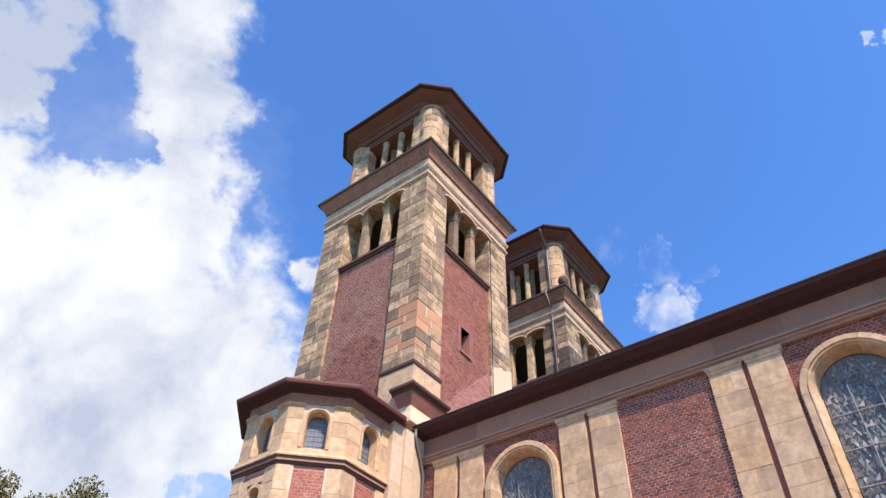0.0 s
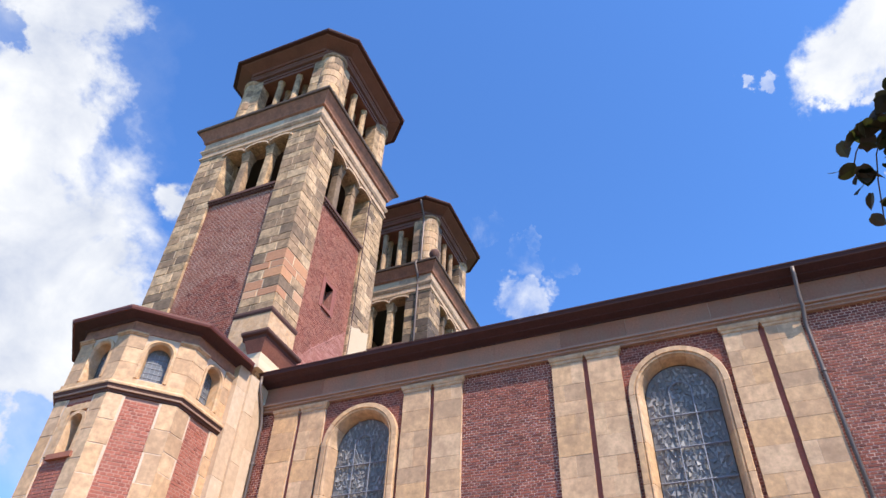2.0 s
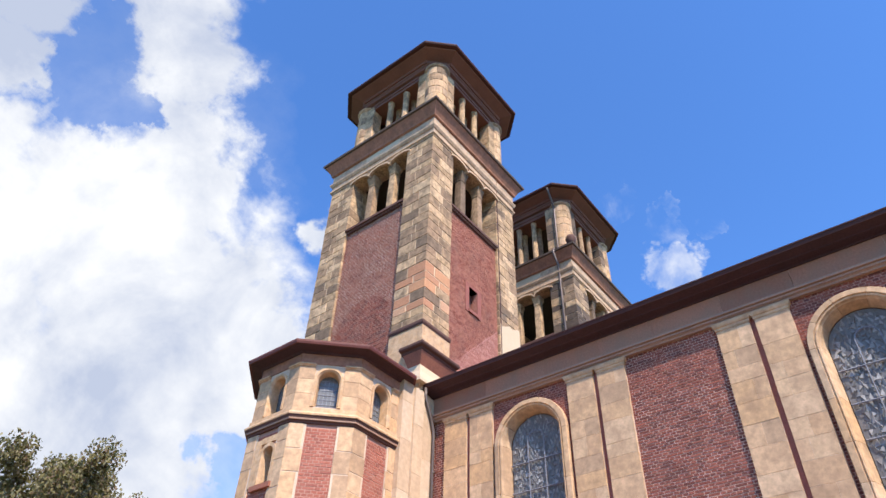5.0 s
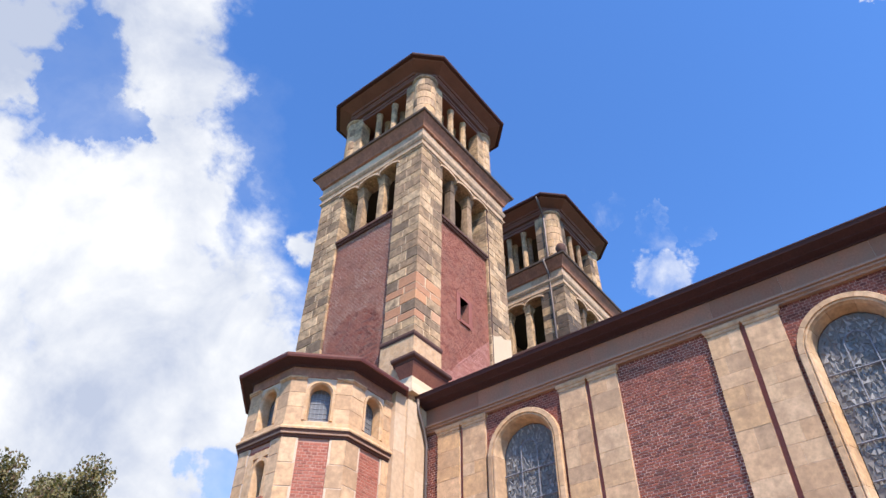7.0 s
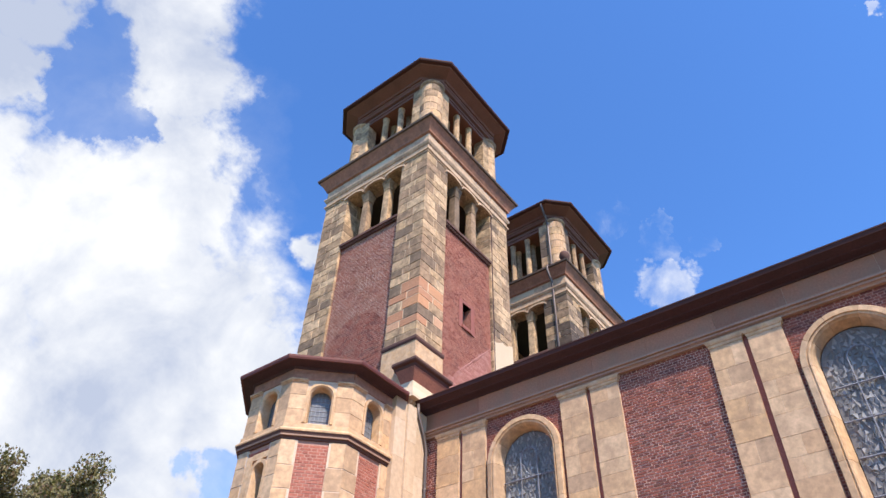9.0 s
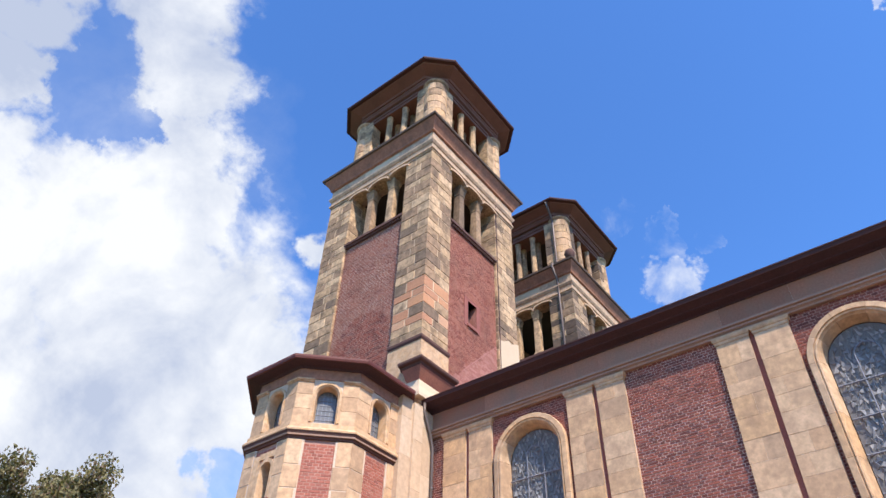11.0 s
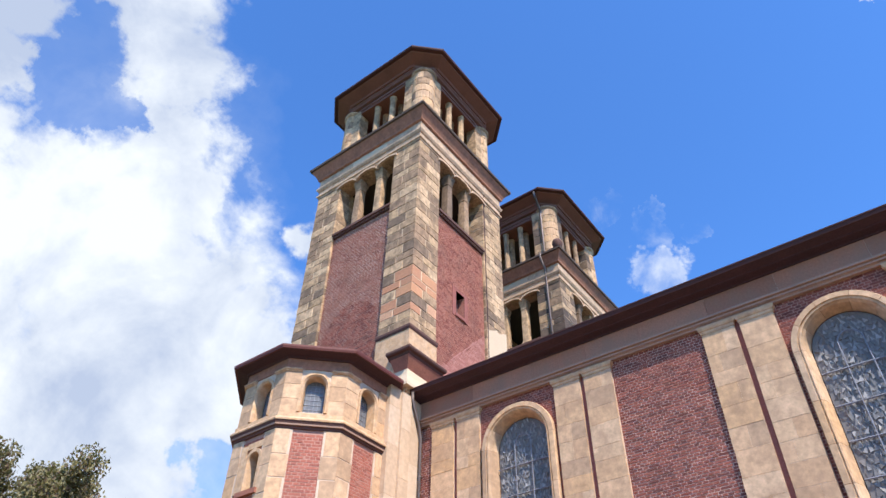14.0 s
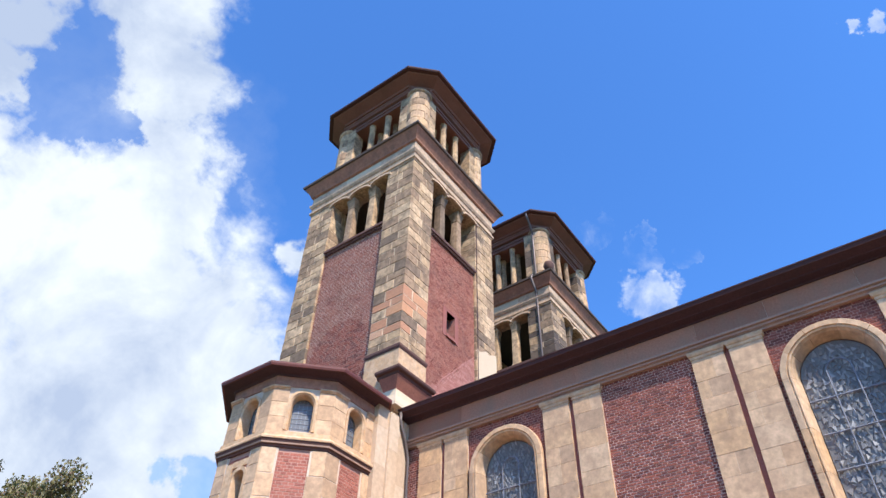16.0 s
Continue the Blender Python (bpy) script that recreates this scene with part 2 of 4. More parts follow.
M_RED_RIM = surface("red_rim", ((0.17, 0.05, 0.038), (0.12, 0.042, 0.034)), rough=0.6, grain=0.2, stain=0.4, stain_tone=(0.08, 0.03, 0.025))
M_ROOF = surface("roof_tile", ((0.10, 0.05, 0.045), (0.14, 0.07, 0.055)), grain=0.3)
# near-black: the shade inside the belfry is painted into its surfaces
M_DARK = surface("bell_chamber_shade", ((0.05, 0.035, 0.03), (0.07, 0.05, 0.04)), grain=0.2, stain=0.2)
M_PIPE = surface("downpipe_metal", ((0.115, 0.085, 0.075), (0.15, 0.115, 0.10)), rough=0.5, metal=0.3, grain=0.15, stain=0.4, specular=0.5)
M_LEAD = surface("lead_bar", ((0.20, 0.20, 0.22), (0.27, 0.27, 0.30)), rough=0.55, metal=0.3, grain=0.15, stain=0.2)
M_GLASS = surface("facet_glass", ((0.20, 0.188, 0.18), (0.25, 0.236, 0.226), (0.33, 0.313, 0.30), (0.215, 0.202, 0.194), (0.285, 0.27, 0.258), (0.165, 0.155, 0.148)), by="object",
                  rough=0.5, grain=0.25, stain=0.3, stain_tone=(0.10, 0.10, 0.105), fine=30.0, coarse=4.0, bump=0.1, specular=0.25)
M_GLASS_MASS = surface("facet_glass_mass", ((0.165, 0.155, 0.148), (0.285, 0.27, 0.258), (0.215, 0.203, 0.195)), by="island",
                       rough=0.5, grain=0.25, stain=0.3, stain_tone=(0.10, 0.10, 0.105), fine=30.0, coarse=4.0, bump=0.1, specular=0.25)
M_BACK = surface("window_backing", ((0.155, 0.146, 0.14), (0.21, 0.199, 0.19)), rough=0.5, grain=0.2, stain=0.2, specular=0.2)
M_PANE = surface("leaded_pane", ((0.13, 0.135, 0.14), (0.19, 0.195, 0.20)), rough=0.25, grain=0.15, stain=0.2, fine=9.0, bump=0.12, specular=0.4)
M_BOUNCE_PAVING = surface("paving", ((0.18, 0.118, 0.085), (0.225, 0.148, 0.108)), fine=60.0, grain=0.35, stain=0.3)
M_GRASS = surface("grass", ((0.045, 0.075, 0.02), (0.075, 0.105, 0.03), (0.06, 0.085, 0.025)), fine=30.0, grain=0.4, stain=0.3, bump=0.5)
M_BARK = surface("bark", ((0.10, 0.075, 0.055), (0.16, 0.12, 0.09)), fine=35.0, grain=0.4, stain=0.4, bump=0.6)
M_TWIG = surface("twig", ((0.06, 0.045, 0.03), (0.09, 0.065, 0.045)), grain=0.2)


def foliage(name, tones, by):
    m = surface(name, tones, by=by, rough=0.55, fine=40.0, grain=0.2, stain=0.2, stain_tone=(0.06, 0.05, 0.02), bump=0.0, specular=0.35)
    b = m.node_tree.nodes["Principled BSDF"]
    out = m.node_tree.nodes["Material Output"]
    tl = m.node_tree.nodes.new("ShaderNodeBsdfTranslucent")
    tl.inputs["Color"].default_value = (0.10, 0.12, 0.025, 1)
    mx = m.node_tree.nodes.new("ShaderNodeMixShader")
    mx.inputs["Fac"].default_value = 0.22
    m.node_tree.links.new(b.outputs[0], mx.inputs[1])
    m.node_tree.links.new(tl.outputs[0], mx.inputs[2])
    m.node_tree.links.new(mx.outputs[0], out.inputs["Surface"])
    return m


M_CROWN = foliage("crown_leaves", ((0.16, 0.135, 0.05), (0.21, 0.18, 0.072), (0.15, 0.095, 0.055), (0.24, 0.205, 0.10)), "island")
M_LEAF = foliage("near_leaf", ((0.045, 0.033, 0.02), (0.065, 0.046, 0.028), (0.05, 0.042, 0.02)), "object")

# ======== building helpers ========
PLAN = 1.3                   # metres to a unit of the church's plan, which is drawn from the eye's place
ROOT, UNIT = {}, {}


def laid(p, unit=PLAN):
    """A place on the plan, in metres."""
    return EYE + (Vector(p) - EYE) * unit


def thing(name, place, label, category, group="", kind="", unit=PLAN):
    ob = new(name)
    ob.location = laid(place, unit)
    ROOT[ob], UNIT[ob] = Vector(place), unit
    return tagged(ob, label, category, group, kind)


def part(name, bm, material, parent, label="", kind="", smooth=False):
    """Links a bmesh, given in places on the plan, as one mesh under a thing or a part."""
    for vert in bm.verts:
        vert.co = (vert.co - ROOT[parent]) * UNIT[parent]
    bmesh.ops.recalc_face_normals(bm, faces=bm.faces)
    me = bpy.data.meshes.new(name)
    bm.to_mesh(me)
    bm.free()
    if smooth:
        for p in me.polygons:
            p.use_smooth = True
    me.materials.append(material)
    ob = new(name, me)
    ob.parent = parent
    ROOT[ob], UNIT[ob] = ROOT[parent], UNIT[parent]
    return tagged(ob, label, kind=kind)


class Frame:
    """A wall's own axes: u to the right as seen from outside, d outwards, z up."""

    def __init__(self, origin, normal):
        self.o = Vector(origin)
        self.n = Vector(normal).normalized()
        self.u = Vector((-self.n.y, self.n.x, 0))
        self.turn = Matrix((self.u, self.n, (0, 0, 1))).transposed()

    def p(self, u, d, z):
        return self.o + self.u * u + self.n * d + Vector((0, 0, z))


def slab(bm, f, u0, u1, d0, d1, z0, z1):
    """A box in a wall's axes."""
    v = [bm.verts.new(f.p(u, d, z)) for z in (z0, z1) for u, d in ((u0, d0), (u1, d0), (u1, d1), (u0, d1))]
    for q in ((0, 1, 2, 3), (4, 5, 6, 7), (0, 1, 5, 4), (1, 2, 6, 5), (2, 3, 7, 6), (3, 0, 4, 7)):
        bm.faces.new([v[i] for i in q])


def sheath(bm, loops, closed=True, cap=True):
    """Skins a row of loops of points."""
    rows = [[bm.verts.new(p) for p in loop] for loop in loops]
    n = len(rows[0])
    for a, b in zip(rows, rows[1:]):
        for i in range(n if closed else n - 1):
            j = (i + 1) % n
            bm.faces.new((a[i], a[j], b[j], b[i]))
    if cap:
        bm.faces.new(rows[0])
        bm.faces.new(rows[-1])


def prism(bm, f, outline, d0, d1):
    """An outline of (u, z) given depth."""
    sheath(bm, [[f.p(u, d, z) for u, z in outline] for d in (d0, d1)])


def square(cx, cy, half, z, cut=0.0):
    if cut <= 0:
        return [Vector((cx + a * half, cy + b * half, z)) for a, b in ((-1, -1), (1, -1), (1, 1), (-1, 1))]
    h, k = half, half - cut
    return [Vector((cx + a, cy + b, z)) for a, b in ((-k, -h), (k, -h), (h, -k), (h, k), (k, h), (-k, h), (-h, k), (-h, -k))]


def octagon(cx, cy, ap, z):
    r = ap / math.cos(math.pi / 8)
    return [Vector((cx + r * math.cos(math.pi * (i + 0.5) / 4), cy + r * math.sin(math.pi * (i + 0.5) / 4), z)) for i in range(8)]


def moulding(bm, shape, profile):
    """A closed ring swept round a square or an octagon: profile of (half, z), inner edge first and last."""
    loops = [shape(h, z) for h, z in profile]
    sheath(bm, loops, cap=False)
    rows = len(loops)
    n = len(loops[0])
    bm.verts.ensure_lookup_table()
    base = len(bm.verts) - rows * n
    for i in range(n):
        j = (i + 1) % n
        bm.faces.new([bm.verts[base + k] for k in (i, j, (rows - 1) * n + j, (rows - 1) * n + i)])


def tube(bm, points, radius, sides=8):
    points = [Vector(p) for p in points]
    loops = []
    for i, p in enumerate(points):
        way = (points[min(i + 1, len(points) - 1)] - points[max(i - 1, 0)]).normalized()
        side = way.cross(Vector((0.3, 0.9, 0.2))).normalized()
        up = side.cross(way)
        r = radius[i] if isinstance(radius, (list, tuple)) else radius
        loops.append([p + side * (r * math.cos(2 * math.pi * k / sides)) + up * (r * math.sin(2 * math.pi * k / sides)) for k in range(sides)])
    sheath(bm, loops)


def lathe(bm, middle, profile, sides=14):
    sheath(bm, [[Vector((middle[0] + r * math.cos(2 * math.pi * k / sides), middle[1] + r * math.sin(2 * math.pi * k / sides), z))
                 for k in range(sides)] for r, z in profile])


def block_mesh(name, material, bevel):
    """A block one unit wide with worn, uneven edges."""
    bm = bmesh.new()
    bmesh.ops.create_cube(bm, size=1.0)
    bmesh.ops.bevel(bm, geom=bm.edges[:], offset=bevel, segments=1, affect="EDGES")
    me = bpy.data.meshes.new(name)
    bm.to_mesh(me)
    bm.free()
    me.materials.append(material)
    return me


ME_TAN = block_mesh("tan_block", M_TAN, 0.008)
ME_PALE = block_mesh("pale_block", M_PALE, 0.006)
ME_OLD = block_mesh("old_block", M_OLD, 0.018)
ME_SOOTY = block_mesh("sooty_block", M_SOOTY, 0.018)
ME_ORANGE = block_mesh("stained_block", M_ORANGE, 0.03)
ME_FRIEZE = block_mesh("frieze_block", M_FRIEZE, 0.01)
ME_BRICK = block_mesh("brick", M_BRICK, 0.05)


def piece(name, mesh, parent, f, u0, u1, d0, d1, z0, z1, lean=0.0):
    """One stone or brick of its own on shared mesh data."""
    ob = new(name, mesh)
    ob.parent = parent
    m = f.turn.to_4x4()
    if lean:
        m = m @ pose(0, 0, 0, random.uniform(-lean, lean), 0, random.uniform(-lean, lean))
    ob.matrix_basis = Matrix.Translation((f.p((u0 + u1) / 2, (d0 + d1) / 2, (z0 + z1) / 2) - ROOT[parent]) * UNIT[parent]) @ m @ Matrix.Diagonal(
        ((u1 - u0) * UNIT[parent], (d1 - d0) * UNIT[parent], (z1 - z0) * UNIT[parent], 1))
    return ob


def brick_rows(u0, u1, z0, z1, course=0.0592, joint=0.0115, head=0.092):
    """The bricks of a field: (u0, u1, z0, z1) each; header bond with a stretcher here and there."""
    n = max(1, round((z1 - z0) / course))
    h = (z1 - z0) / n
    out = []
    for i in range(n):
        u = u0 - (head + joint) * (0.5 if i % 2 else 0.0) - random.uniform(0, 0.008)
        while u < u1 - 0.015:
            w = (head if random.random() < 0.82 else 2 * head + joint) + random.uniform(-0.004, 0.004)
            a, b = max(u, u0), min(u + w, u1)
            if b - a > 0.015:
                out.append((a, b, z0 + i * h + joint / 2, z0 + (i + 1) * h - joint / 2))
            u += w + joint
    return out


def bricks_into(bm, f, rows, d0, d1, rough=0.003):
    verts, faces = [], []
    for a, b, c, e in rows:
        k = d1 + random.uniform(-rough, rough)
        s = 0.002
        base = len(verts)
        for u, z in ((a, c), (b, c), (b, e), (a, e)):
            verts.append(f.p(u, d0, z))
        for u, z in ((a + s, c + s), (b - s, c + s), (b - s, e - s), (a + s, e - s)):
            verts.append(f.p(u, k + random.uniform(-0.001, 0.001), z))
        faces += [(base + 4, base + 5, base + 6, base + 7)] + [(base + i, base + (i + 1) % 4, base + 4 + (i + 1) % 4, base + 4 + i) for i in range(4)]
    made = [bm.verts.new(v) for v in verts]
    for q in faces:
        bm.faces.new([made[i] for i in q])


def arch_points(uc, half, foot, spring, steps=14):
    """Up the left side, round the arch and down the right side, as (u, z)."""
    pts = [(uc - half, foot)]
    pts += [(uc - half * math.cos(math.pi * k / steps), spring + half * math.sin(math.pi * k / steps)) for k in range(steps + 1)]
    return pts + [(uc + half, foot)]


def arched_wall(bm, f, u0, u1, z0, z1, uc, half, foot, spring, d0, d1, steps=14):
    """A stretch of wall with a round-headed opening right through it."""
    slab(bm, f, u0, u1, d0, d1, z0, foot)
    slab(bm, f, u0, uc - half, d0, d1, foot, z1)
    slab(bm, f, uc + half, u1, d0, d1, foot, z1)
    pts = arch_points(uc, half, foot, spring, steps)[1:-1]
    for (a, za), (b, zb) in zip(pts, pts[1:]):
        prism(bm, f, [(a, za), (b, zb), (b, z1), (a, z1)], d0, d1)
    bmesh.ops.remove_doubles(bm, verts=bm.verts, dist=0.0005)


def arch_band(bm, f, uc, foot, spring, section, cut=None, steps=14):
    """A moulded band round an arch. section: (half width, d) round the profile. cut: the stretch of the path to make."""
    path = [("l", foot)] + [("a", math.pi * k / steps) for k in range(steps + 1)] + [("r", foot)]
    loops = []
    for kind, value in (path if cut is None else cut):
        loop = []
        for half, d in section:
            if kind == "l":
                loop.append(f.p(uc - half, d, value))
            elif kind == "r":
                loop.append(f.p(uc + half, d, value))
            else:
                loop.append(f.p(uc - half * math.cos(value), d, spring + half * math.sin(value)))
        loops.append(loop)
    sheath(bm, loops)


# ======== ground ========
FLAT = Frame((0, 0, 0), (0, -1, 0))
ground = thing("ground", (0, 0, 0), "flat mown grass round the church", "ground", kind="structure", unit=1.0)
ground.location = (0, 0, 0)
bm = bmesh.new()
bm.faces.new([bm.verts.new((a, b, 0)) for a, b in ((-900, -900), (900, -900), (900, 900), (-900, 900))])
part("lawn", bm, M_GRASS, ground)
# unseen yard, its red chosen to bounce warm light onto the church
pavement = thing("pavement", (0, 0, 0), "unseen reddish yard added to throw warm light up", "pavement", kind="structure", unit=1.0)
pavement.location = (0, 0, 0)
bm = bmesh.new()
slab(bm, FLAT, -9.0, 12.98, -26, 26, -0.1, 0.03)
part("paving", bm, M_BOUNCE_PAVING, pavement)

# ======== nave ========
Z = 1.6                      # height of the eye over the ground
WALL_X, END_Y, BACK_Y = 10.0, 8.36, -10.0
NAVE = Frame((WALL_X, 0, 0), (-1, 0, 0))     # u = -y
nave = thing("church_nave", (WALL_X, 0, 0), "long red brick church nave with tan sandstone pilasters", "church")
EAVE_Z, EAVE_X = 7.385 + Z, 9.6
PAIR_W, STRIP_W, PERIOD, FIRST = 1.145, 0.53, 2.79, 7.945
TOP = 6.65 + Z
pairs = [FIRST - PERIOD * n for n in range(7)]          # left edges, as y
WINDOWS = {0: True, 2: True, 4: False}
WIN_HALF, SPRING, FOOT = 0.60, 5.70 + Z, 1.3

u = -END_Y
for n, y in enumerate(pairs):
    right = -y + PAIR_W
    nxt = -pairs[n + 1] if n + 1 < len(pairs) else -BACK_Y
    if n in WINDOWS:
        bm = bmesh.new()
        slab(bm, NAVE, u, right, -0.6, -0.006, 0, TOP + 0.5)
        part("wall", bm, M_MORTAR, nave, "red brick wall with pale mortar")
        bm = bmesh.new()
        arched_wall(bm, NAVE, right, nxt, 0, TOP + 0.5, (right + nxt) / 2, WIN_HALF + 0.06, FOOT, SPRING, -0.6, -0.006)
        part("window_wall", bm, M_DULL_MORTAR, nave, "red brick wall with a tall arched opening")
        u = nxt
bm = bmesh.new()
slab(bm, NAVE, u, -BACK_Y, -0.6, -0.006, 0, TOP + 0.5)
part("wall", bm, M_MORTAR, nave, "red brick wall with pale mortar")
# the other walls that close the nave
bm = bmesh.new()
FAR_X = 20.9
slab(bm, Frame((FAR_X, 0, 0), (1, 0, 0)), BACK_Y, 8.3, -0.6, 0, 0, TOP + 0.5)
part("far_wall", bm, M_RED_WASH, nave)
bm = bmesh.new()
slab(bm, Frame((0, BACK_Y, 0), (0, -1, 0)), WALL_X + 0.002, FAR_X - 0.002, -0.6, 0, 0, TOP + 0.5)
part("end_wall", bm, M_RED_WASH, nave)
bm = bmesh.new()
slab(bm, Frame((0, 8.4, 0), (0, -1, 0)), 13.6, 17.35, -5.0, 0, 0, 10.2)
part("choir_wall", bm, M_RED_WASH, nave)

# roof, eaves, gutter
RIDGE_X, RISE = (WALL_X + FAR_X) / 2, 0.42
bm = bmesh.new()
RF = Frame((0, BACK_Y, 0), (0, -1, 0))
x0, xr = EAVE_X + 0.06, RIDGE_X
ridge = EAVE_Z + 0.02 + (xr - x0) * RISE
prism(bm, RF, [(x0, EAVE_Z + 0.0), (xr, ridge - 0.0), (2 * xr - x0, EAVE_Z), (2 * xr - x0, EAVE_Z - 0.08), (xr, ridge - 0.1), (x0, EAVE_Z - 0.08)], 0.3, -18.3)
part("roof", bm, M_ROOF, nave, "low dark tiled roof")
SOFF = 7.205 + Z
bm = bmesh.new()
sheath(bm, [[NAVE.p(uu, d, z) for d, z in ((-0.05, SOFF), (0.06, SOFF), (0.07, SOFF + 0.015), (0.22, SOFF + 0.04), (0.225, SOFF + 0.05), (0.375, SOFF + 0.09), (0.375, SOFF + 0.12), (-0.05, SOFF + 0.06))]
            for uu in (-END_Y + 0.02, -BACK_Y)])
part("soffit", bm, M_SOFFIT, nave, "dark brown boarded soffit")
bm = bmesh.new()
loops = []
for yy in (END_Y - 0.03, BACK_Y):
    loops.append([Vector((EAVE_X + a, yy, EAVE_Z + b)) for a, b in ((0.03, -0.095), (0.012, -0.085), (0.0, -0.03), (-0.012, -0.02), (-0.014, 0.0), (0.02, 0.005), (0.06, -0.01), (0.06, -0.09))])
sheath(bm, loops)
part("gutter", bm, M_GUTTER, nave, "dark brown metal gutter along the eave")

# frieze stones and the moulding below them, darkened in colour for the eave's shade
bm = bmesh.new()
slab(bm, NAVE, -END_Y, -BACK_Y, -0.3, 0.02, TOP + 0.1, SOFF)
frieze = part("frieze", bm, M_JOINT, nave, "stone frieze with the eave's shade put into its tone")
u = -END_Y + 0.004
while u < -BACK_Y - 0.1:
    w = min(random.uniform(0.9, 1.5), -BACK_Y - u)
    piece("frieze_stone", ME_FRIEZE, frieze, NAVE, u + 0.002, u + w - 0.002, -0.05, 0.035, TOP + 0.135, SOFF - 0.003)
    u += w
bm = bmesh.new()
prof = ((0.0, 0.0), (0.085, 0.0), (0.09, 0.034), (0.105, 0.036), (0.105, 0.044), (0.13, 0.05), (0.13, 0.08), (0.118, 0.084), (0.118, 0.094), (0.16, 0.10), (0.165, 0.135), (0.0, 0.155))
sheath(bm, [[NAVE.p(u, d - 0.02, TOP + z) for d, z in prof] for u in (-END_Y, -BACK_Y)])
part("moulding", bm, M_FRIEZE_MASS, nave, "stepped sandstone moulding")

# pilasters, in pairs with a red recess between
for n, y in enumerate(pairs):
    for k in range(2):
        a = -y + k * (PAIR_W - STRIP_W)
        b = a + STRIP_W
        bm = bmesh.new()
        slab(bm, NAVE, a + 0.004, b - 0.004, -0.05, 0.0485, 0, TOP - 0.13)
        pil = part("pilaster", bm, M_JOINT, nave, "pale tan sandstone pilaster strip")
        z = 0.0
        while z < TOP - 0.16:
            h = random.choice((0.24, 0.28, 0.31, 0.35, 0.40))
            if z + h > TOP - 0.36:
                h = TOP - 0.14 - z
            cuts = [a, b]
            if random.random() < 0.33:
                cuts.insert(1, a + STRIP_W * random.choice((0.35, 0.5, 0.62)))
            for c0, c1 in zip(cuts, cuts[1:]):
                piece("stone_block", ME_TAN, pil, NAVE, c0 + 0.0015 + random.uniform(-0.003, 0.002) * (c0 == a), c1 - 0.0015 + random.uniform(-0.002, 0.004) * (c1 == b), 0.02, 0.0515 + random.uniform(-0.0015, 0.004), z + 0.0025, z + h - 0.0025)
            z += h
        bm = bmesh.new()
        sheath(bm, [[NAVE.p(uu, d, zz) for uu, d in ((a - e, -0.02), (b + e, -0.02), (b + e, 0.056 + 0.9 * e), (a - e, 0.056 + 0.9 * e))]
                    for e, zz in ((0.0, TOP - 0.135), (0.012, TOP - 0.12), (0.012, TOP - 0.085), (0.03, TOP - 0.07), (0.045, TOP - 0.03), (0.045, TOP - 0.004))])
        part("pilaster_cap", bm, M_TAN_MASS, nave, "moulded sandstone cap")
    bm = bmesh.new()
    slab(bm, NAVE, -y + STRIP_W + 0.002, -y + PAIR_W - STRIP_W - 0.002, -0.02, 0.0, 0, TOP)
    part("recess", bm, M_RED_WASH, nave, "narrow red-washed recess")

# brick fields
fields = [(-END_Y, -FIRST, None)]
for n, y in enumerate(pairs):
    fields.append((-y + PAIR_W, -pairs[n + 1] if n + 1 < len(pairs) else -BACK_Y, n))
for a, b, n in fields:
    bm = bmesh.new()
    low = 5.2
    slab(bm, NAVE, a + 0.002, min(b - 0.002, a + 0.08), -0.013, -0.004, low - 0.1, low)
    panel = part("brick_panel", bm, M_MORTAR, nave, "panel of red brick in cross bond")
    rows = brick_rows(a + 0.004, b - 0.004, low, TOP, 0.0485, 0.0105, 0.08)
    if n in WINDOWS:
        uc = (a + b) / 2
        keep = []
        for r in rows:
            um, zm = (r[0] + r[1]) / 2 - uc, (r[2] + r[3]) / 2
            near = abs(um) if zm < SPRING else math.hypot(um, zm - SPRING)
            if near > WIN_HALF + 0.10:
                keep.append(r)
        rows = keep
    if n == 1:
        top_rows = rows[-300:]
        for r in top_rows:
            piece("brick", ME_BRICK, panel, NAVE, r[0], r[1], -0.05, random.uniform(-0.002, 0.003), r[2], r[3])
        rows = [r for r in rows if r not in top_rows]
    bm = bmesh.new()
    bricks_into(bm, NAVE, rows, -0.03, 0.0)
    if rows:
        part("brickwork", bm, M_BRICKS, panel, kind="stuff")
    bm = bmesh.new()
    lower = brick_rows(a + 0.004, b - 0.004, 0.4, low, 0.0485, 0.0105, 0.08)
    if n in WINDOWS:
        lower = [r for r in lower if abs((r[0] + r[1]) / 2 - (a + b) / 2) > WIN_HALF + 0.12 or r[3] < FOOT]
    bricks_into(bm, NAVE, lower, -0.03, 0.0)
    part("lower_brickwork", bm, M_BRICKS, panel, kind="stuff")
bm = bmesh.new()
sheath(bm, [[NAVE.p(u, d, z) for d, z in ((-0.02, 0), (0.14, 0), (0.14, 0.5), (0.11, 0.58), (-0.02, 0.6))] for u in (-END_Y, -BACK_Y)])
part("plinth", bm, M_TAN_MASS, nave, "sandstone plinth at the ground")


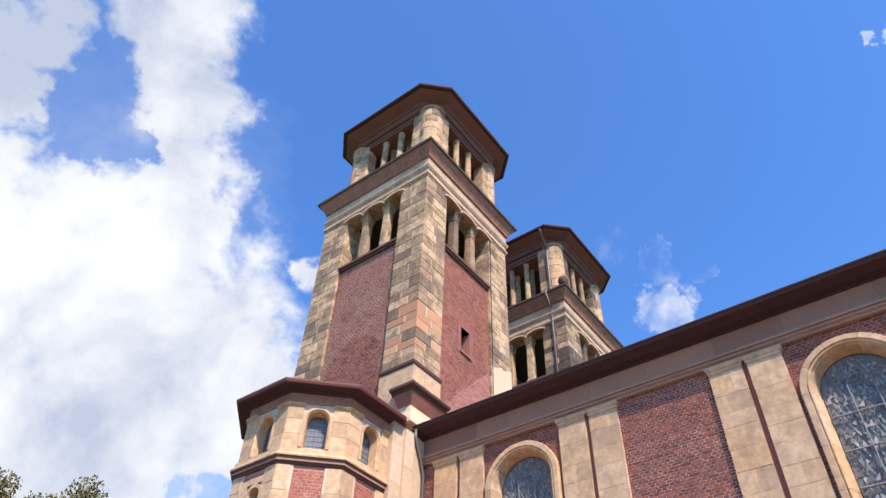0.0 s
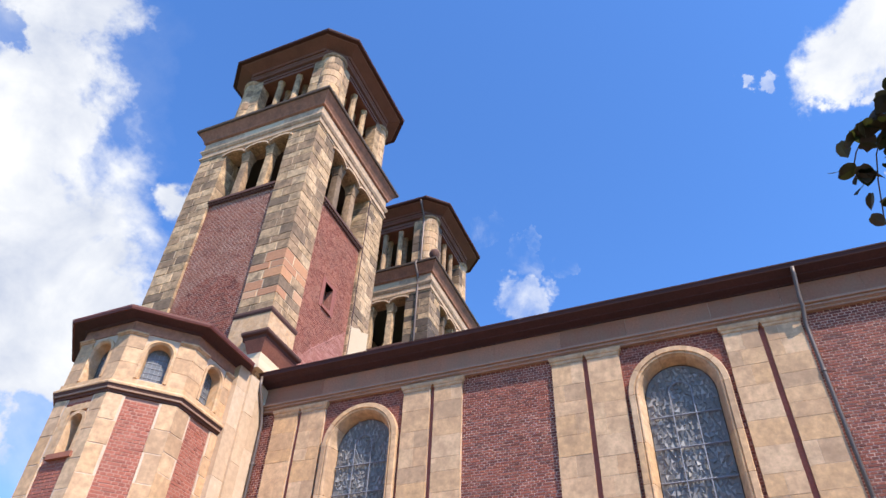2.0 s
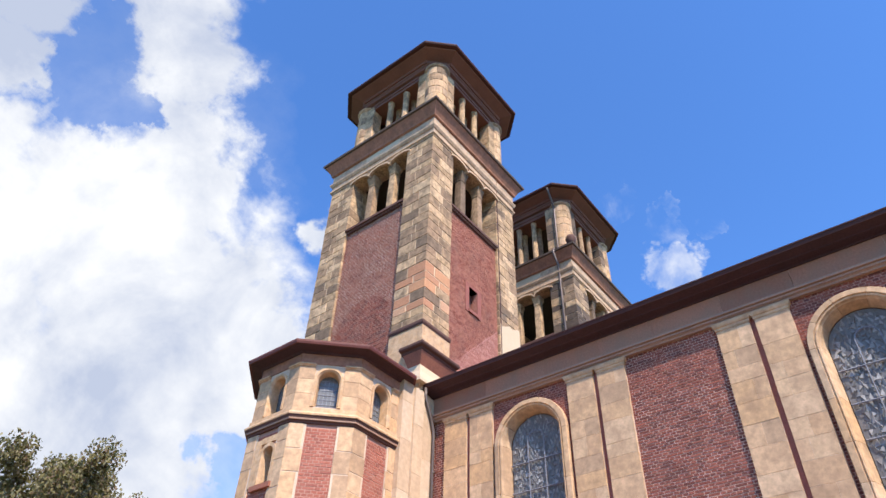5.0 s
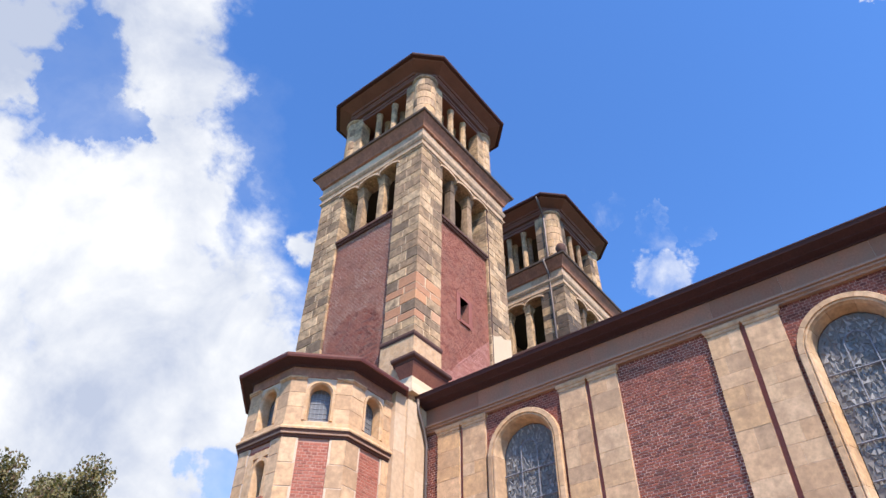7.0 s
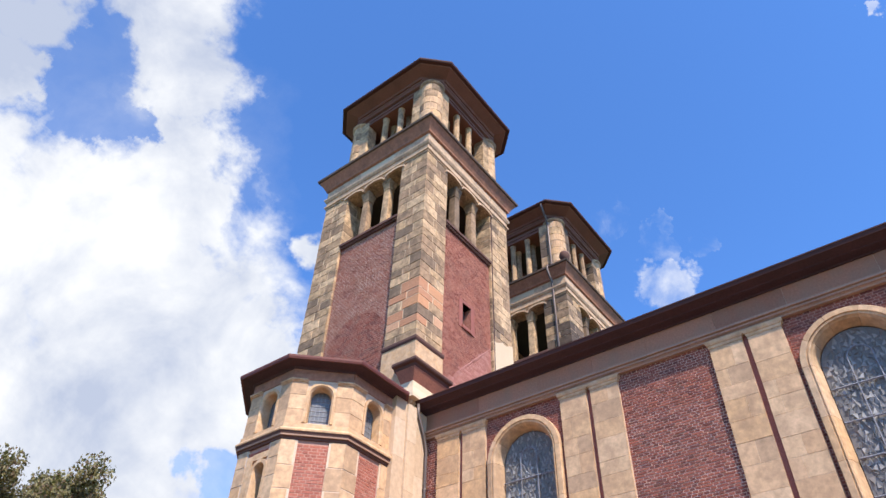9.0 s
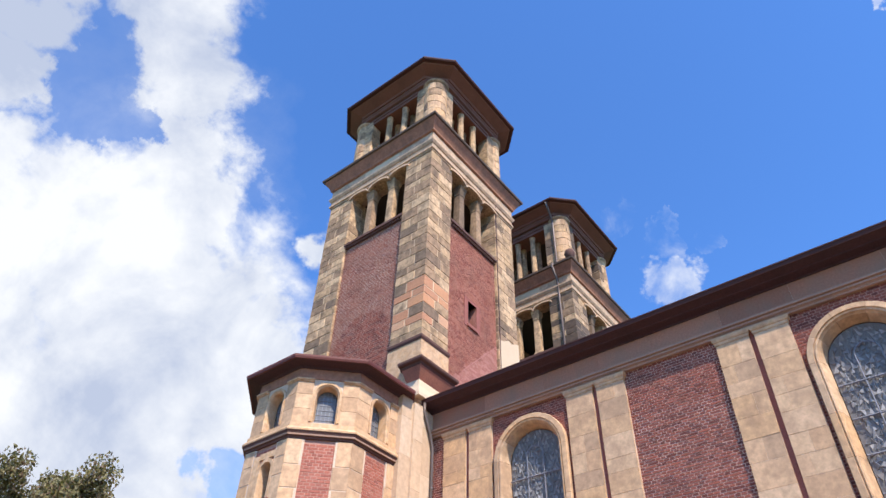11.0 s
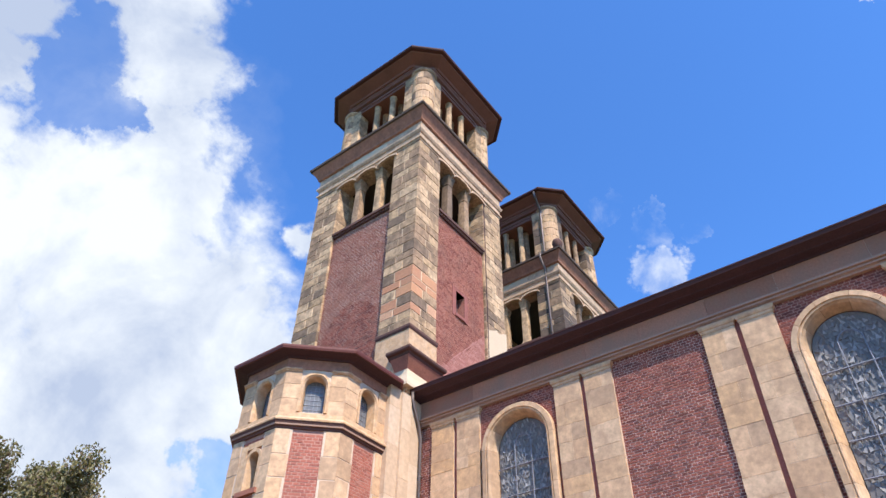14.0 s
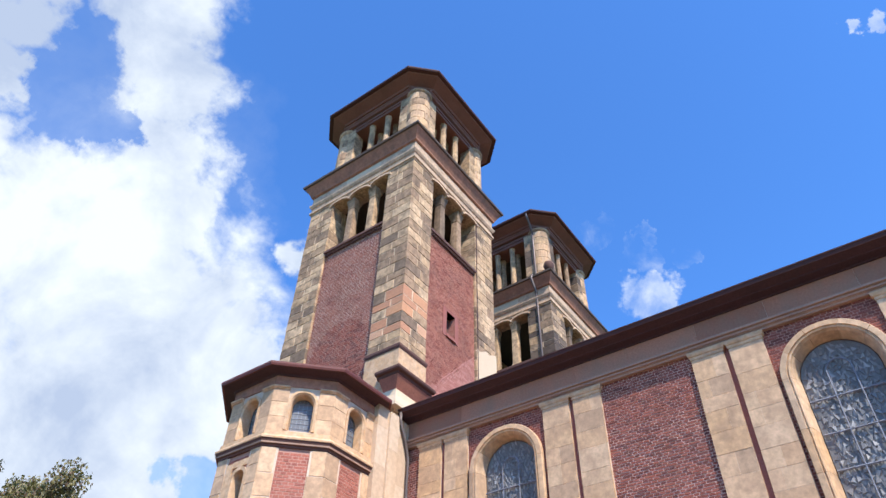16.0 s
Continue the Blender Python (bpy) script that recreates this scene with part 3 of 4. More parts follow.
def facet_mesh(k):
    """A small three-sided piece of thick glass with a raised ridge."""
    rng = random.Random(40 + k)
    bm = bmesh.new()
    n = 3
    pts = [(-rng.uniform(0.3, 0.5), -rng.uniform(0.35, 0.55)), (rng.uniform(0.3, 0.5), -rng.uniform(0.25, 0.5)), (rng.uniform(-0.35, 0.15), rng.uniform(0.45, 0.75))]
    low = [bm.verts.new((x, 0, z)) for x, z in pts]
    high = [bm.verts.new((x * 0.86, 0.16 + 0.12 * rng.random(), z * 0.86)) for x, z in pts]
    bm.faces.new(high)
    for i in range(n):
        bm.faces.new((low[i], low[(i + 1) % n], high[(i + 1) % n], high[i]))
    bmesh.ops.recalc_face_normals(bm, faces=bm.faces)
    me = bpy.data.meshes.new("glass_facet")
    bm.to_mesh(me)
    bm.free()
    me.materials.append(M_GLASS)
    return me


FACETS = [facet_mesh(k) for k in range(6)]


def nave_window(uc, detailed):
    bm = bmesh.new()
    gd = -0.17
    pts = arch_points(uc, 0.535, FOOT + 0.1, SPRING, 18)
    prism(bm, NAVE, pts, gd - 0.03, gd)
    win = part("window", bm, M_BACK, nave, "tall round-headed window of grey faceted glass in a sandstone surround")
    # surround stones
    section = ((0.762, -0.05), (0.762, 0.075), (0.752, 0.09), (0.668, 0.095), (0.660, 0.07), (0.645, 0.07), (0.638, 0.092), (0.618, 0.085), (0.606, 0.05), (0.592, 0.03), (0.545, -0.165), (0.60, -0.17))
    z = FOOT
    while z < SPRING - 0.05:
        h = random.uniform(0.5, 0.8)
        if z + h > SPRING - 0.3:
            h = SPRING - z
        for side in "lr":
            bm = bmesh.new()
            arch_band(bm, NAVE, uc, FOOT, SPRING, section, [(side, z + 0.003), (side, z + h - 0.003)])
            part("surround_stone", bm, M_TAN, win)
        z += h
    cuts = (0.0, 0.62, 1.22, 1.92, 2.52, math.pi)
    for c0, c1 in zip(cuts, cuts[1:]):
        bm = bmesh.new()
        arch_band(bm, NAVE, uc, FOOT, SPRING, section, [("a", c0 + 0.004 + (c1 - c0 - 0.008) * k / 6) for k in range(7)])
        part("surround_stone", bm, M_TAN, win)
    bm = bmesh.new()
    sheath(bm, [[NAVE.p(uc + s, d, zz) for d, zz in ((-0.3, FOOT + 0.1), (0.12, FOOT - 0.02), (0.12, FOOT - 0.12), (-0.3, FOOT - 0.12))] for s in (-0.78, 0.78)])
    part("window_sill", bm, M_TAN_MASS, win)
    # bars: an inner round-headed frame, stays and uprights
    def bar(points, r=0.011):
        bm = bmesh.new()
        tube(bm, points, r, 6)
        part("glazing_bar", bm, M_LEAD, win)
    fd = gd + 0.045
    for s in (-0.17, 0.17):
        bar([NAVE.p(uc + s, fd, FOOT + 0.1), NAVE.p(uc + s, fd, SPRING + 0.05)])
    bar([NAVE.p(uc - 0.17 * math.cos(a), fd, SPRING + 0.05 + 0.17 * math.sin(a)) for a in [math.pi * k / 10 for k in range(11)]])
    z = FOOT + 0.45
    while z < SPRING + 0.1:
        bar([NAVE.p(uc - 0.53, fd, z), NAVE.p(uc + 0.53, fd, z)], 0.013)
        z += 0.52
    # glass facets
    rng = random.Random(int(uc * 100) + 900)
    cell, tall = 0.078, 0.086
    bm = bmesh.new()
    i = 0
    z = FOOT + 0.16
    while z < SPRING + 0.5:
        for k in range(-7, 7):
            x = k * cell + (cell / 2 if i % 2 else 0) + rng.uniform(-0.012, 0.012)
            near = abs(x) if z < SPRING else math.hypot(x, z - SPRING)
            if near > 0.50:
                continue
            size = cell * rng.uniform(0.95, 1.5)
            m = NAVE.turn.to_4x4() @ pose(0, 0, 0, rng.uniform(-22, 10), rng.uniform(-28, 28) + 180 * (rng.random() < 0.2), rng.uniform(-22, 22)) @ Matrix.Diagonal((size, size * 0.5, size * 1.15, 1))
            if detailed and z > 5.35:
                ob = new("glass_facet", FACETS[rng.randrange(6)])
                ob.parent = win
                ob.matrix_basis = Matrix.Translation((NAVE.p(uc + x, gd + 0.004, z) - ROOT[win]) * PLAN) @ Matrix.Scale(PLAN, 4) @ m
            elif detailed:
                p = NAVE.p(uc + x, gd + 0.004, z)
                q = [bm.verts.new(p + m.to_3x3() @ Vector(c)) for c in ((-0.5, 0.2, -0.42), (0.5, 0.2, -0.42), (0, 0.25, 0.5))]
                bm.faces.new(q)
        z += tall * 0.93
        i += 1
    if detailed:
        part("lower_glazing", bm, M_GLASS_MASS, win, kind="stuff")
    else:
        bm.free()


for n, detailed in WINDOWS.items():
    nave_window((-pairs[n] + PAIR_W - pairs[n + 1]) / 2, detailed)


def downpipe(parent, points, radius=0.05, brackets=()):
    bm = bmesh.new()
    tube(bm, points, radius, 10)
    pipe = part("downpipe", bm, M_PIPE, parent, "dark weathered metal downpipe", smooth=True)
    for p in brackets:
        bm = bmesh.new()
        lathe(bm, p, ((radius + 0.003, p[2] - 0.025), (radius + 0.012, p[2] - 0.02), (radius + 0.012, p[2] + 0.02), (radius + 0.003, p[2] + 0.025)), 10)
        part("pipe_clip", bm, M_PIPE, pipe)


py = -1.625
downpipe(nave, [(EAVE_X + 0.03, py - 0.06, EAVE_Z - 0.08), (EAVE_X + 0.05, py - 0.055, EAVE_Z - 0.2), (9.79, py - 0.03, EAVE_Z - 0.55), (9.80, py - 0.03, EAVE_Z - 0.72), (9.93, py, EAVE_Z - 0.95), (9.94, py, EAVE_Z - 1.1), (9.94, py, 0.1)],
         0.032, [(9.94, py, z) for z in (1.5, 3.4, 5.3, 7.2)])
py = 8.22
downpipe(nave, [(EAVE_X + 0.02, py, EAVE_Z - 0.08), (EAVE_X + 0.03, py, EAVE_Z - 0.28), (9.84, py, EAVE_Z - 0.70), (9.93, py, EAVE_Z - 0.98), (9.94, py, 0.1)],
         0.034, [(9.94, py, z) for z in (1.5, 3.4, 5.3, 7.2)])

# ======== towers ========
TX, TY, TH = 11.52, 10.33, 2.025
SILL, HEAD = 13.40 + Z, 15.45 + Z
CORNICE = 16.70 + Z
TOP_EAVE = 20.06 + Z
PIER = 0.95
tower = thing("church_tower", (TX, TY, 0), "square red brick church tower with weathered sandstone corners and belfry", "church tower", "twin church towers")
FACES = {k: Frame((TX + nx * TH, TY + ny * TH, 0), (nx, ny, 0)) for k, (nx, ny) in
         {"w": (-1, 0), "s": (0, -1), "e": (1, 0), "n": (0, 1)}.items()}
IN = TH - PIER               # half width of the field between the piers

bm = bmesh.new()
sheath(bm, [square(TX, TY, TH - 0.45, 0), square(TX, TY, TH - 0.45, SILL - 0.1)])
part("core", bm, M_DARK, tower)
SLIT = (-0.205, 0.165, 10.42 + Z, 11.14 + Z)        # on the face towards the nave
for k, f in FACES.items():
    bm = bmesh.new()
    a, b = -IN - 0.02, IN + 0.02
    if k == "s":
        u0, u1, z0, z1 = SLIT
        slab(bm, f, a, u0, -0.44, -0.075, 0, SILL)
        slab(bm, f, u1, b, -0.44, -0.075, 0, SILL)
        slab(bm, f, u0, u1, -0.44, -0.075, 0, z0)
        slab(bm, f, u0, u1, -0.44, -0.075, z1, SILL)
    else:
        slab(bm, f, a, b, -0.44, -0.075, 0, SILL)
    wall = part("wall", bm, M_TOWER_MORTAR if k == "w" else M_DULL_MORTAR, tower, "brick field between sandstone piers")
    rows = brick_rows(-IN, IN, 9.2 if k != "s" else 8.6, SILL - 0.06, joint=0.018 if k == "w" else 0.0115, head=0.086)
    plain, pale, rest = [], [], []
    for r in rows:
        um, zm = (r[0] + r[1]) / 2, (r[2] + r[3]) / 2 - Z
        if k == "s" and r[1] > SLIT[0] - 0.05 and r[0] < SLIT[1] + 0.05 and SLIT[2] - 0.09 < zm + Z < SLIT[3] + 0.08:
            continue
        x = TX + um
        if k == "s" and zm < x - 2.15 + 0.05 * math.sin(x * 9):
            pale.append(r)
        elif k == "w" and (math.hypot(um, zm - 9.55) < 0.98 if zm > 9.55 else abs(um) < 0.98):
            plain.append((r[0] - 0.0045, r[1] + 0.0045, r[2] - 0.0045, r[3] + 0.0045))
        else:
            rest.append(r)
    for name, rr, mat, depth in (("brickwork", rest, M_TOWER_BRICKS, -0.069), ("brick_infill", plain, M_BRICKS, -0.0705), ("pale_brickwork", pale, M_PALE_BRICKS, -0.069)):
        if rr:
            bm = bmesh.new()
            bricks_into(bm, f, rr, -0.09, depth, 0.002)
            part(name, bm, mat, wall, kind="stuff")
    if k == "s":
        # mortar fillet left by an older, steeper roof
        bm = bmesh.new()
        prism(bm, f, [(-0.42, 8.9 + Z), (1.06, 10.40 + Z), (1.06, 10.425 + Z), (-0.42, 8.925 + Z)], -0.07, -0.055)
        part("old_roof_line", bm, M_PALE_BRICKS, wall)
        u0, u1, z0, z1 = SLIT
        bm = bmesh.new()
        for q in ((u0 - 0.15, u0, z0 - 0.09, z1 + 0.10), (u1, u1 + 0.15, z0 - 0.09, z1 + 0.10), (u0, u1, z1, z1 + 0.09), (u0 - 0.03, u1 + 0.03, z0 - 0.09, z0)):
            slab(bm, f, q[0], q[1], -0.30, -0.055 + (0.03 if q[3] == z0 else 0), q[2], q[3])
        slit = part("slit_window", bm, M_RED_WASH, wall, "small rectangular stair window with a stone frame")
        # back board, added so that the slit is no black hole
        bm = bmesh.new()
        slab(bm, f, u0 + 0.001, u1 - 0.001, -0.42, -0.27, z0, z1)
        part("shutter", bm, M_BROWN, wall, "added brown back board behind the slit")
    # belfry sill with a saw-tooth course under it
    bm = bmesh.new()
    slab(bm, f, -IN - 0.01, IN + 0.01, -0.5, 0.03, SILL - 0.05, SILL + 0.03)
    n = 22
    for i in range(n):
        a = -IN + 2 * IN * i / n
        prism_pts = [f.p(a, -0.06, 0), f.p(a + 2 * IN / n, -0.06, 0), f.p(a + IN / n, 0.015, 0)]
        sheath(bm, [[p + Vector((0, 0, zz)) for p in prism_pts] for zz in (SILL - 0.13, SILL - 0.052)])
    part("belfry_sill", bm, M_BROWN, tower, "dark stone sill over a saw-tooth brick course")
    # belfry columns and scalloped lintel
    w_open = (2 * IN - 2 * 0.33) / 3
    for i in (1, 2):
        uc = -IN + w_open * i + 0.33 * (i - 0.5)
        bm = bmesh.new()
        prof = ((0.16, 0.15, SILL + 0.03), (0.16, 0.15, SILL + 0.16), (0.125, 0.12, SILL + 0.22), (0.12, 0.115, SILL + 1.0), (0.11, 0.11, HEAD - 0.50),
                (0.13, 0.13, HEAD - 0.48), (0.13, 0.13, HEAD - 0.44), (0.115, 0.12, HEAD - 0.42), (0.145, 0.16, HEAD - 0.27), (0.155, 0.18, HEAD - 0.24), (0.155, 0.18, HEAD - 0.12))
        loops = []
        for wide, deep, zz in prof:
            loop = []
            for q in range(12):
                a = 2 * math.pi * (q + 0.5) / 12
                ca, sa = math.cos(a), math.sin(a)
                s = 1.0 / max(abs(ca), abs(sa)) ** 0.8
                loop.append(f.p(uc + wide * ca * s, -0.24 + deep * sa * s, zz))
            loops.append(loop)
        sheath(bm, loops)
        part("belfry_column", bm, M_OLD, tower, "weathered sandstone belfry column")
    low = []
    for i in range(3):
        c = -IN + w_open * (i + 0.5) + 0.33 * i
        h = w_open / 2 + 0.15
        for j in range(9):
            a = math.pi * j / 8
            low.append((c - h * math.cos(a), HEAD - 0.20 + 0.17 * math.sin(a)))
    low[0], low[-1] = (-IN - 0.01, low[0][1]), (IN + 0.01, low[-1][1])
    bm = bmesh.new()
    for (a, za), (b, zb) in zip(low, low[1:]):
        if b - a > 0.001:
            prism(bm, f, [(a, za), (b, zb), (b, HEAD + 0.1), (a, HEAD + 0.1)], -0.34, -0.02)
    bmesh.ops.remove_doubles(bm, verts=bm.verts, dist=0.0005)
    part("lintel", bm, M_OLD_MASS, tower, "scalloped sandstone lintel")
    bm = bmesh.new()
    for (a, za), (b, zb) in zip(low, low[1:]):
        if b - a > 0.001:
            prism(bm, f, [(a, za + 0.004), (b, zb + 0.004), (b, zb + 0.075), (a, za + 0.075)], -0.03, 0.05)
    bmesh.ops.remove_doubles(bm, verts=bm.verts, dist=0.0005)
    part("wavy_moulding", bm, M_BAND, tower, "pale wavy moulding over the belfry openings")

# corner piers
corner_blocks = 0
for sx, sy in ((-1, -1), (-1, 1), (1, -1), (1, 1)):
    cx, cy = TX + sx * TH, TY + sy * TH
    g = Frame((cx, cy, 0), (0, -1, 0))       # u = +x, d = -y
    def span(a, b, c, e):
        """A block from a to b along x and c to e along y, both inwards from the corner."""
        u0, u1 = sorted((-sx * a, -sx * b))
        d0, d1 = sorted((sy * c, sy * e))
        return u0, u1, d0, d1
    bm = bmesh.new()
    u0, u1, d0, d1 = span(0.006, PIER - 0.006, 0.006, PIER - 0.006)
    slab(bm, g, u0, u1, d0, d1, 0, HEAD)
    pier = part("corner_pier", bm, M_OLD_JOINT, tower, "weathered sandstone corner pier")
    near = not (sx == 1 and sy == 1)
    z, i = (8.9 if near else HEAD), 0
    if not near:
        bm = bmesh.new()
        u0, u1, d0, d1 = span(0.0, PIER, 0.0, PIER)
        slab(bm, g, u0, u1, d0, d1, 8.9, HEAD)
        part("pier_shaft", bm, M_OLD_MASS, tower)
    while z < HEAD - 0.05:
        h = random.choice((0.22, 0.26, 0.29, 0.33))
        if z + h > HEAD - 0.16:
            h = HEAD - z
        j = lambda: random.uniform(-0.010, 0.001)
        lx, ly = (random.uniform(0.52, 0.66), random.uniform(0.34, 0.46)) if i % 2 else (random.uniform(0.34, 0.46), random.uniform(0.52, 0.66))
        spans = [(j(), lx - 0.022, j(), ly - 0.022)]
        spans.append((lx, PIER, j(), PIER))
        spans.append((j(), lx - 0.022, ly, PIER))
        for s in spans:
            u0, u1, d0, d1 = span(*s)
            piece("stone_block", ME_ORANGE if sx == sy == -1 and 9.3 < z - Z < 10.7 and random.random() < 0.38 else ME_OLD, pier, g, u0, u1, d0, d1, z + 0.009, z + h - 0.009)
        z += h
        i += 1
    bm = bmesh.new()
    u0, u1, d0, d1 = span(0.0, PIER, 0.0, PIER)
    slab(bm, g, u0, u1, d0, d1, 0, 8.89)
    part("pier_foot", bm, M_OLD_MASS, tower)

# entablature and lower cornice
bm = bmesh.new()
moulding(bm, lambda h, z: square(TX, TY, h, z),
         ((1.5, HEAD), (TH + 0.02, HEAD), (TH + 0.02, HEAD + 0.05), (TH + 0.06, HEAD + 0.07), (TH + 0.06, HEAD + 0.13), (TH + 0.02, HEAD + 0.15), (TH + 0.02, HEAD + 0.30),
          (TH + 0.05, HEAD + 0.32), (TH + 0.09, HEAD + 0.40), (TH + 0.09, HEAD + 0.44), (TH + 0.03, HEAD + 0.46), (TH + 0.03, HEAD + 0.78), (1.5, HEAD + 0.78)))
part("entablature", bm, M_BAND, tower, "moulded sandstone band over the belfry")
bm = bmesh.new()
slab(bm, FACES["w"], -0.62, 0.75, 0.0, 0.036, HEAD + 0.5, HEAD + 0.74)
part("renewed_stone", bm, M_PLASTER, tower, "short pale stone in the frieze")
bm = bmesh.new()
CH = 0.30
moulding(bm, lambda h, z: square(TX, TY, h, z),
         ((1.5, HEAD + 0.79), (TH + 0.04, HEAD + 0.79), (TH + 0.09, HEAD + 0.82), (TH + 0.10, HEAD + 0.88), (TH + 0.16, HEAD + 1.0), (TH + 0.26, CORNICE - 0.07), (TH + 0.27, CORNICE - 0.055),
          (TH + CH - 0.01, CORNICE - 0.05), (TH + CH, CORNICE), (TH + CH - 0.02, CORNICE + 0.03), (1.75, CORNICE + 0.32), (1.5, CORNICE + 0.32)))
part("cornice", bm, M_CORNICE, tower, "red-brown coved stone cornice")
bm = bmesh.new()
moulding(bm, lambda h, z: square(TX, TY, h, z),
         ((TH + 0.2, CORNICE - 0.066), (TH + CH - 0.02, CORNICE - 0.066), (TH + CH + 0.014, CORNICE - 0.045), (TH + CH + 0.02, CORNICE + 0.03), (TH + 0.2, CORNICE + 0.075)))
part("cornice_edge", bm, M_SOOT, tower, "blackened upper edge of the cornice")
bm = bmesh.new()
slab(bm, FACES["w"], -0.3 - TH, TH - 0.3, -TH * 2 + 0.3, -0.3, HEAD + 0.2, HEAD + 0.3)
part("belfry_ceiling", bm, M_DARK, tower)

# upper belfry, a little off the shaft below
UPX, UPY = TX + 0.05, TY - 0.05
UH = 1.86
UB, UT = CORNICE + 0.25, 19.42 + Z
UF = {k: Frame((UPX + nx * UH, UPY + ny * UH, 0), (nx, ny, 0)) for k, (nx, ny) in {"w": (-1, 0), "s": (0, -1), "e": (1, 0), "n": (0, 1)}.items()}
OPEN = 0.98
for sx, sy in ((-1, -1), (-1, 1), (1, -1), (1, 1)):
    r = 0.37
    mx, my = UPX + sx * (UH - r + 0.02), UPY + sy * (UH - r + 0.02)
    z = UB
    i = 0
    while z < UT - 0.02:
        h = (UT - UB) / 7
        for q in range(5):
            a0 = (q + 0.5 * (i % 2)) * 2 * math.pi / 5
            off = random.uniform(-0.005, 0.005)
            rim = [(a0 + 0.024 + (2 * math.pi / 5 - 0.048) * s / 5) for s in range(6)]
            bm = bmesh.new()
            sheath(bm, [[Vector((mx + (r + e) * math.cos(a), my + (r + e) * math.sin(a), zz)) for a in rim] + [Vector((mx, my, zz))]
                        for e, zz in ((off - 0.008, z + 0.008), (off, z + 0.016), (off, z + h - 0.016), (off - 0.008, z + h - 0.008))])
            part("drum_stone", bm, M_TAN if random.random() < 0.55 else M_OLD, tower)
        z += h
        i += 1
    bm = bmesh.new()
    lathe(bm, (mx, my), ((r - 0.012, UB), (r - 0.012, UT)), 22)
    part("drum_core", bm, M_OLD_JOINT, tower)
    bm = bmesh.new()
    lathe(bm, (mx, my), ((r, UT - 0.02), (r + 0.03, UT), (r + 0.06, UT + 0.05), (r + 0.06, UT + 0.10), (r - 0.05, UT + 0.12)), 22)
    part("drum_cap", bm, M_OLD, tower)
for k, f in UF.items():
    for s in (-1, 1):
        bm = bmesh.new()
        u0, u1 = sorted((s * (OPEN + 0.008), s * (OPEN + 0.51)))
        slab(bm, f, u0, u1, -0.41, -0.047, UB, UT)
        jamb = part("jamb", bm, M_OLD_JOINT, tower)
        z = UB
        while z < UT - 0.05:
            h = (UT - UB) / 6
            u0, u1 = sorted((s * OPEN, s * (OPEN + 0.52)))
            piece("stone_block", ME_OLD, jamb, f, u0, u1, -0.42, -0.036 + random.uniform(-0.005, 0.005), z + 0.009, z + h - 0.009)
            z += h
    for s in (-1, 1):
        for d in (-0.20, -0.62):
            bm = bmesh.new()
            q = f.p(s * 0.34, d, 0)
            lathe(bm, q, ((0.14, UB - 0.05), (0.14, UB + 0.12), (0.112, UB + 0.18), (0.107, UB + 1.1), (0.10, UT - 0.50), (0.112, UT - 0.48), (0.102, UT - 0.45), (0.12, UT - 0.30), (0.125, UT - 0.20)), 8)
            part("upper_column", bm, M_OLD, tower, "slender weathered belfry column")
    bm = bmesh.new()
    slab(bm, f, -OPEN - 0.01, OPEN + 0.01, -0.8, -0.05, UB - 0.06, UB + 0.03)
    part("upper_sill", bm, M_OLD_MASS, tower)
    bm = bmesh.new()
    slab(bm, f, -OPEN - 0.005, OPEN + 0.005, -0.75, -0.03, UT - 0.22, UT - 0.003)
    slab(bm, f, -OPEN - 0.005, OPEN + 0.005, -0.03, 0.0, UT - 0.10, UT - 0.003)
    part("beam", bm, M_EAVE, tower, "brown beam over the upper belfry columns")
bm = bmesh.new()
moulding(bm, lambda h, z: square(UPX, UPY, h, z, 0.42 * h / UH),
         ((1.0, UT), (UH - 0.06, UT), (UH - 0.06, UT + 0.10), (UH + 0.03, UT + 0.13), (UH + 0.05, UT + 0.2), (UH + 0.08, UT + 0.24), (UH + 0.08, UT + 0.30), (1.0, UT + 0.30)))
part("architrave", bm, M_EAVE, tower, "brown moulded band under the eave")
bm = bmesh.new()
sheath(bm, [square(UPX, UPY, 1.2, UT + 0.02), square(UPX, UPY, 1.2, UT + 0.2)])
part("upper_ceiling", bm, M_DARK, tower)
EH = 2.48
bm = bmesh.new()
moulding(bm, lambda h, z: square(UPX, UPY, h, z, 0.74 * h / EH),
         ((1.0, UT + 0.30), (UH + 0.12, UT + 0.30), (UH + 0.16, UT + 0.36), (EH - 0.14, TOP_EAVE - 0.13), (EH - 0.12, TOP_EAVE - 0.10), (EH - 0.10, TOP_EAVE - 0.04), (1.0, TOP_EAVE - 0.04)))
part("eave_soffit", bm, M_EAVE, tower, "brown boarded soffit of the tower roof")
bm = bmesh.new()
moulding(bm, lambda h, z: square(UPX, UPY, h, z, 0.74 * h / EH),
         ((EH - 0.13, TOP_EAVE - 0.10), (EH - 0.02, TOP_EAVE - 0.09), (EH, TOP_EAVE - 0.05), (EH, TOP_EAVE), (EH - 0.03, TOP_EAVE + 0.015), (EH - 0.13, TOP_EAVE)))
part("roof_edge", bm, M_GUTTER, tower, "dark metal gutter edge")
bm = bmesh.new()
sheath(bm, [square(UPX, UPY, EH - 0.06, TOP_EAVE - 0.035, 0.74), square(UPX, UPY, 0.1, TOP_EAVE + 0.75, 0.03)])
part("roof", bm, M_ROOF, tower, "low pyramid roof")

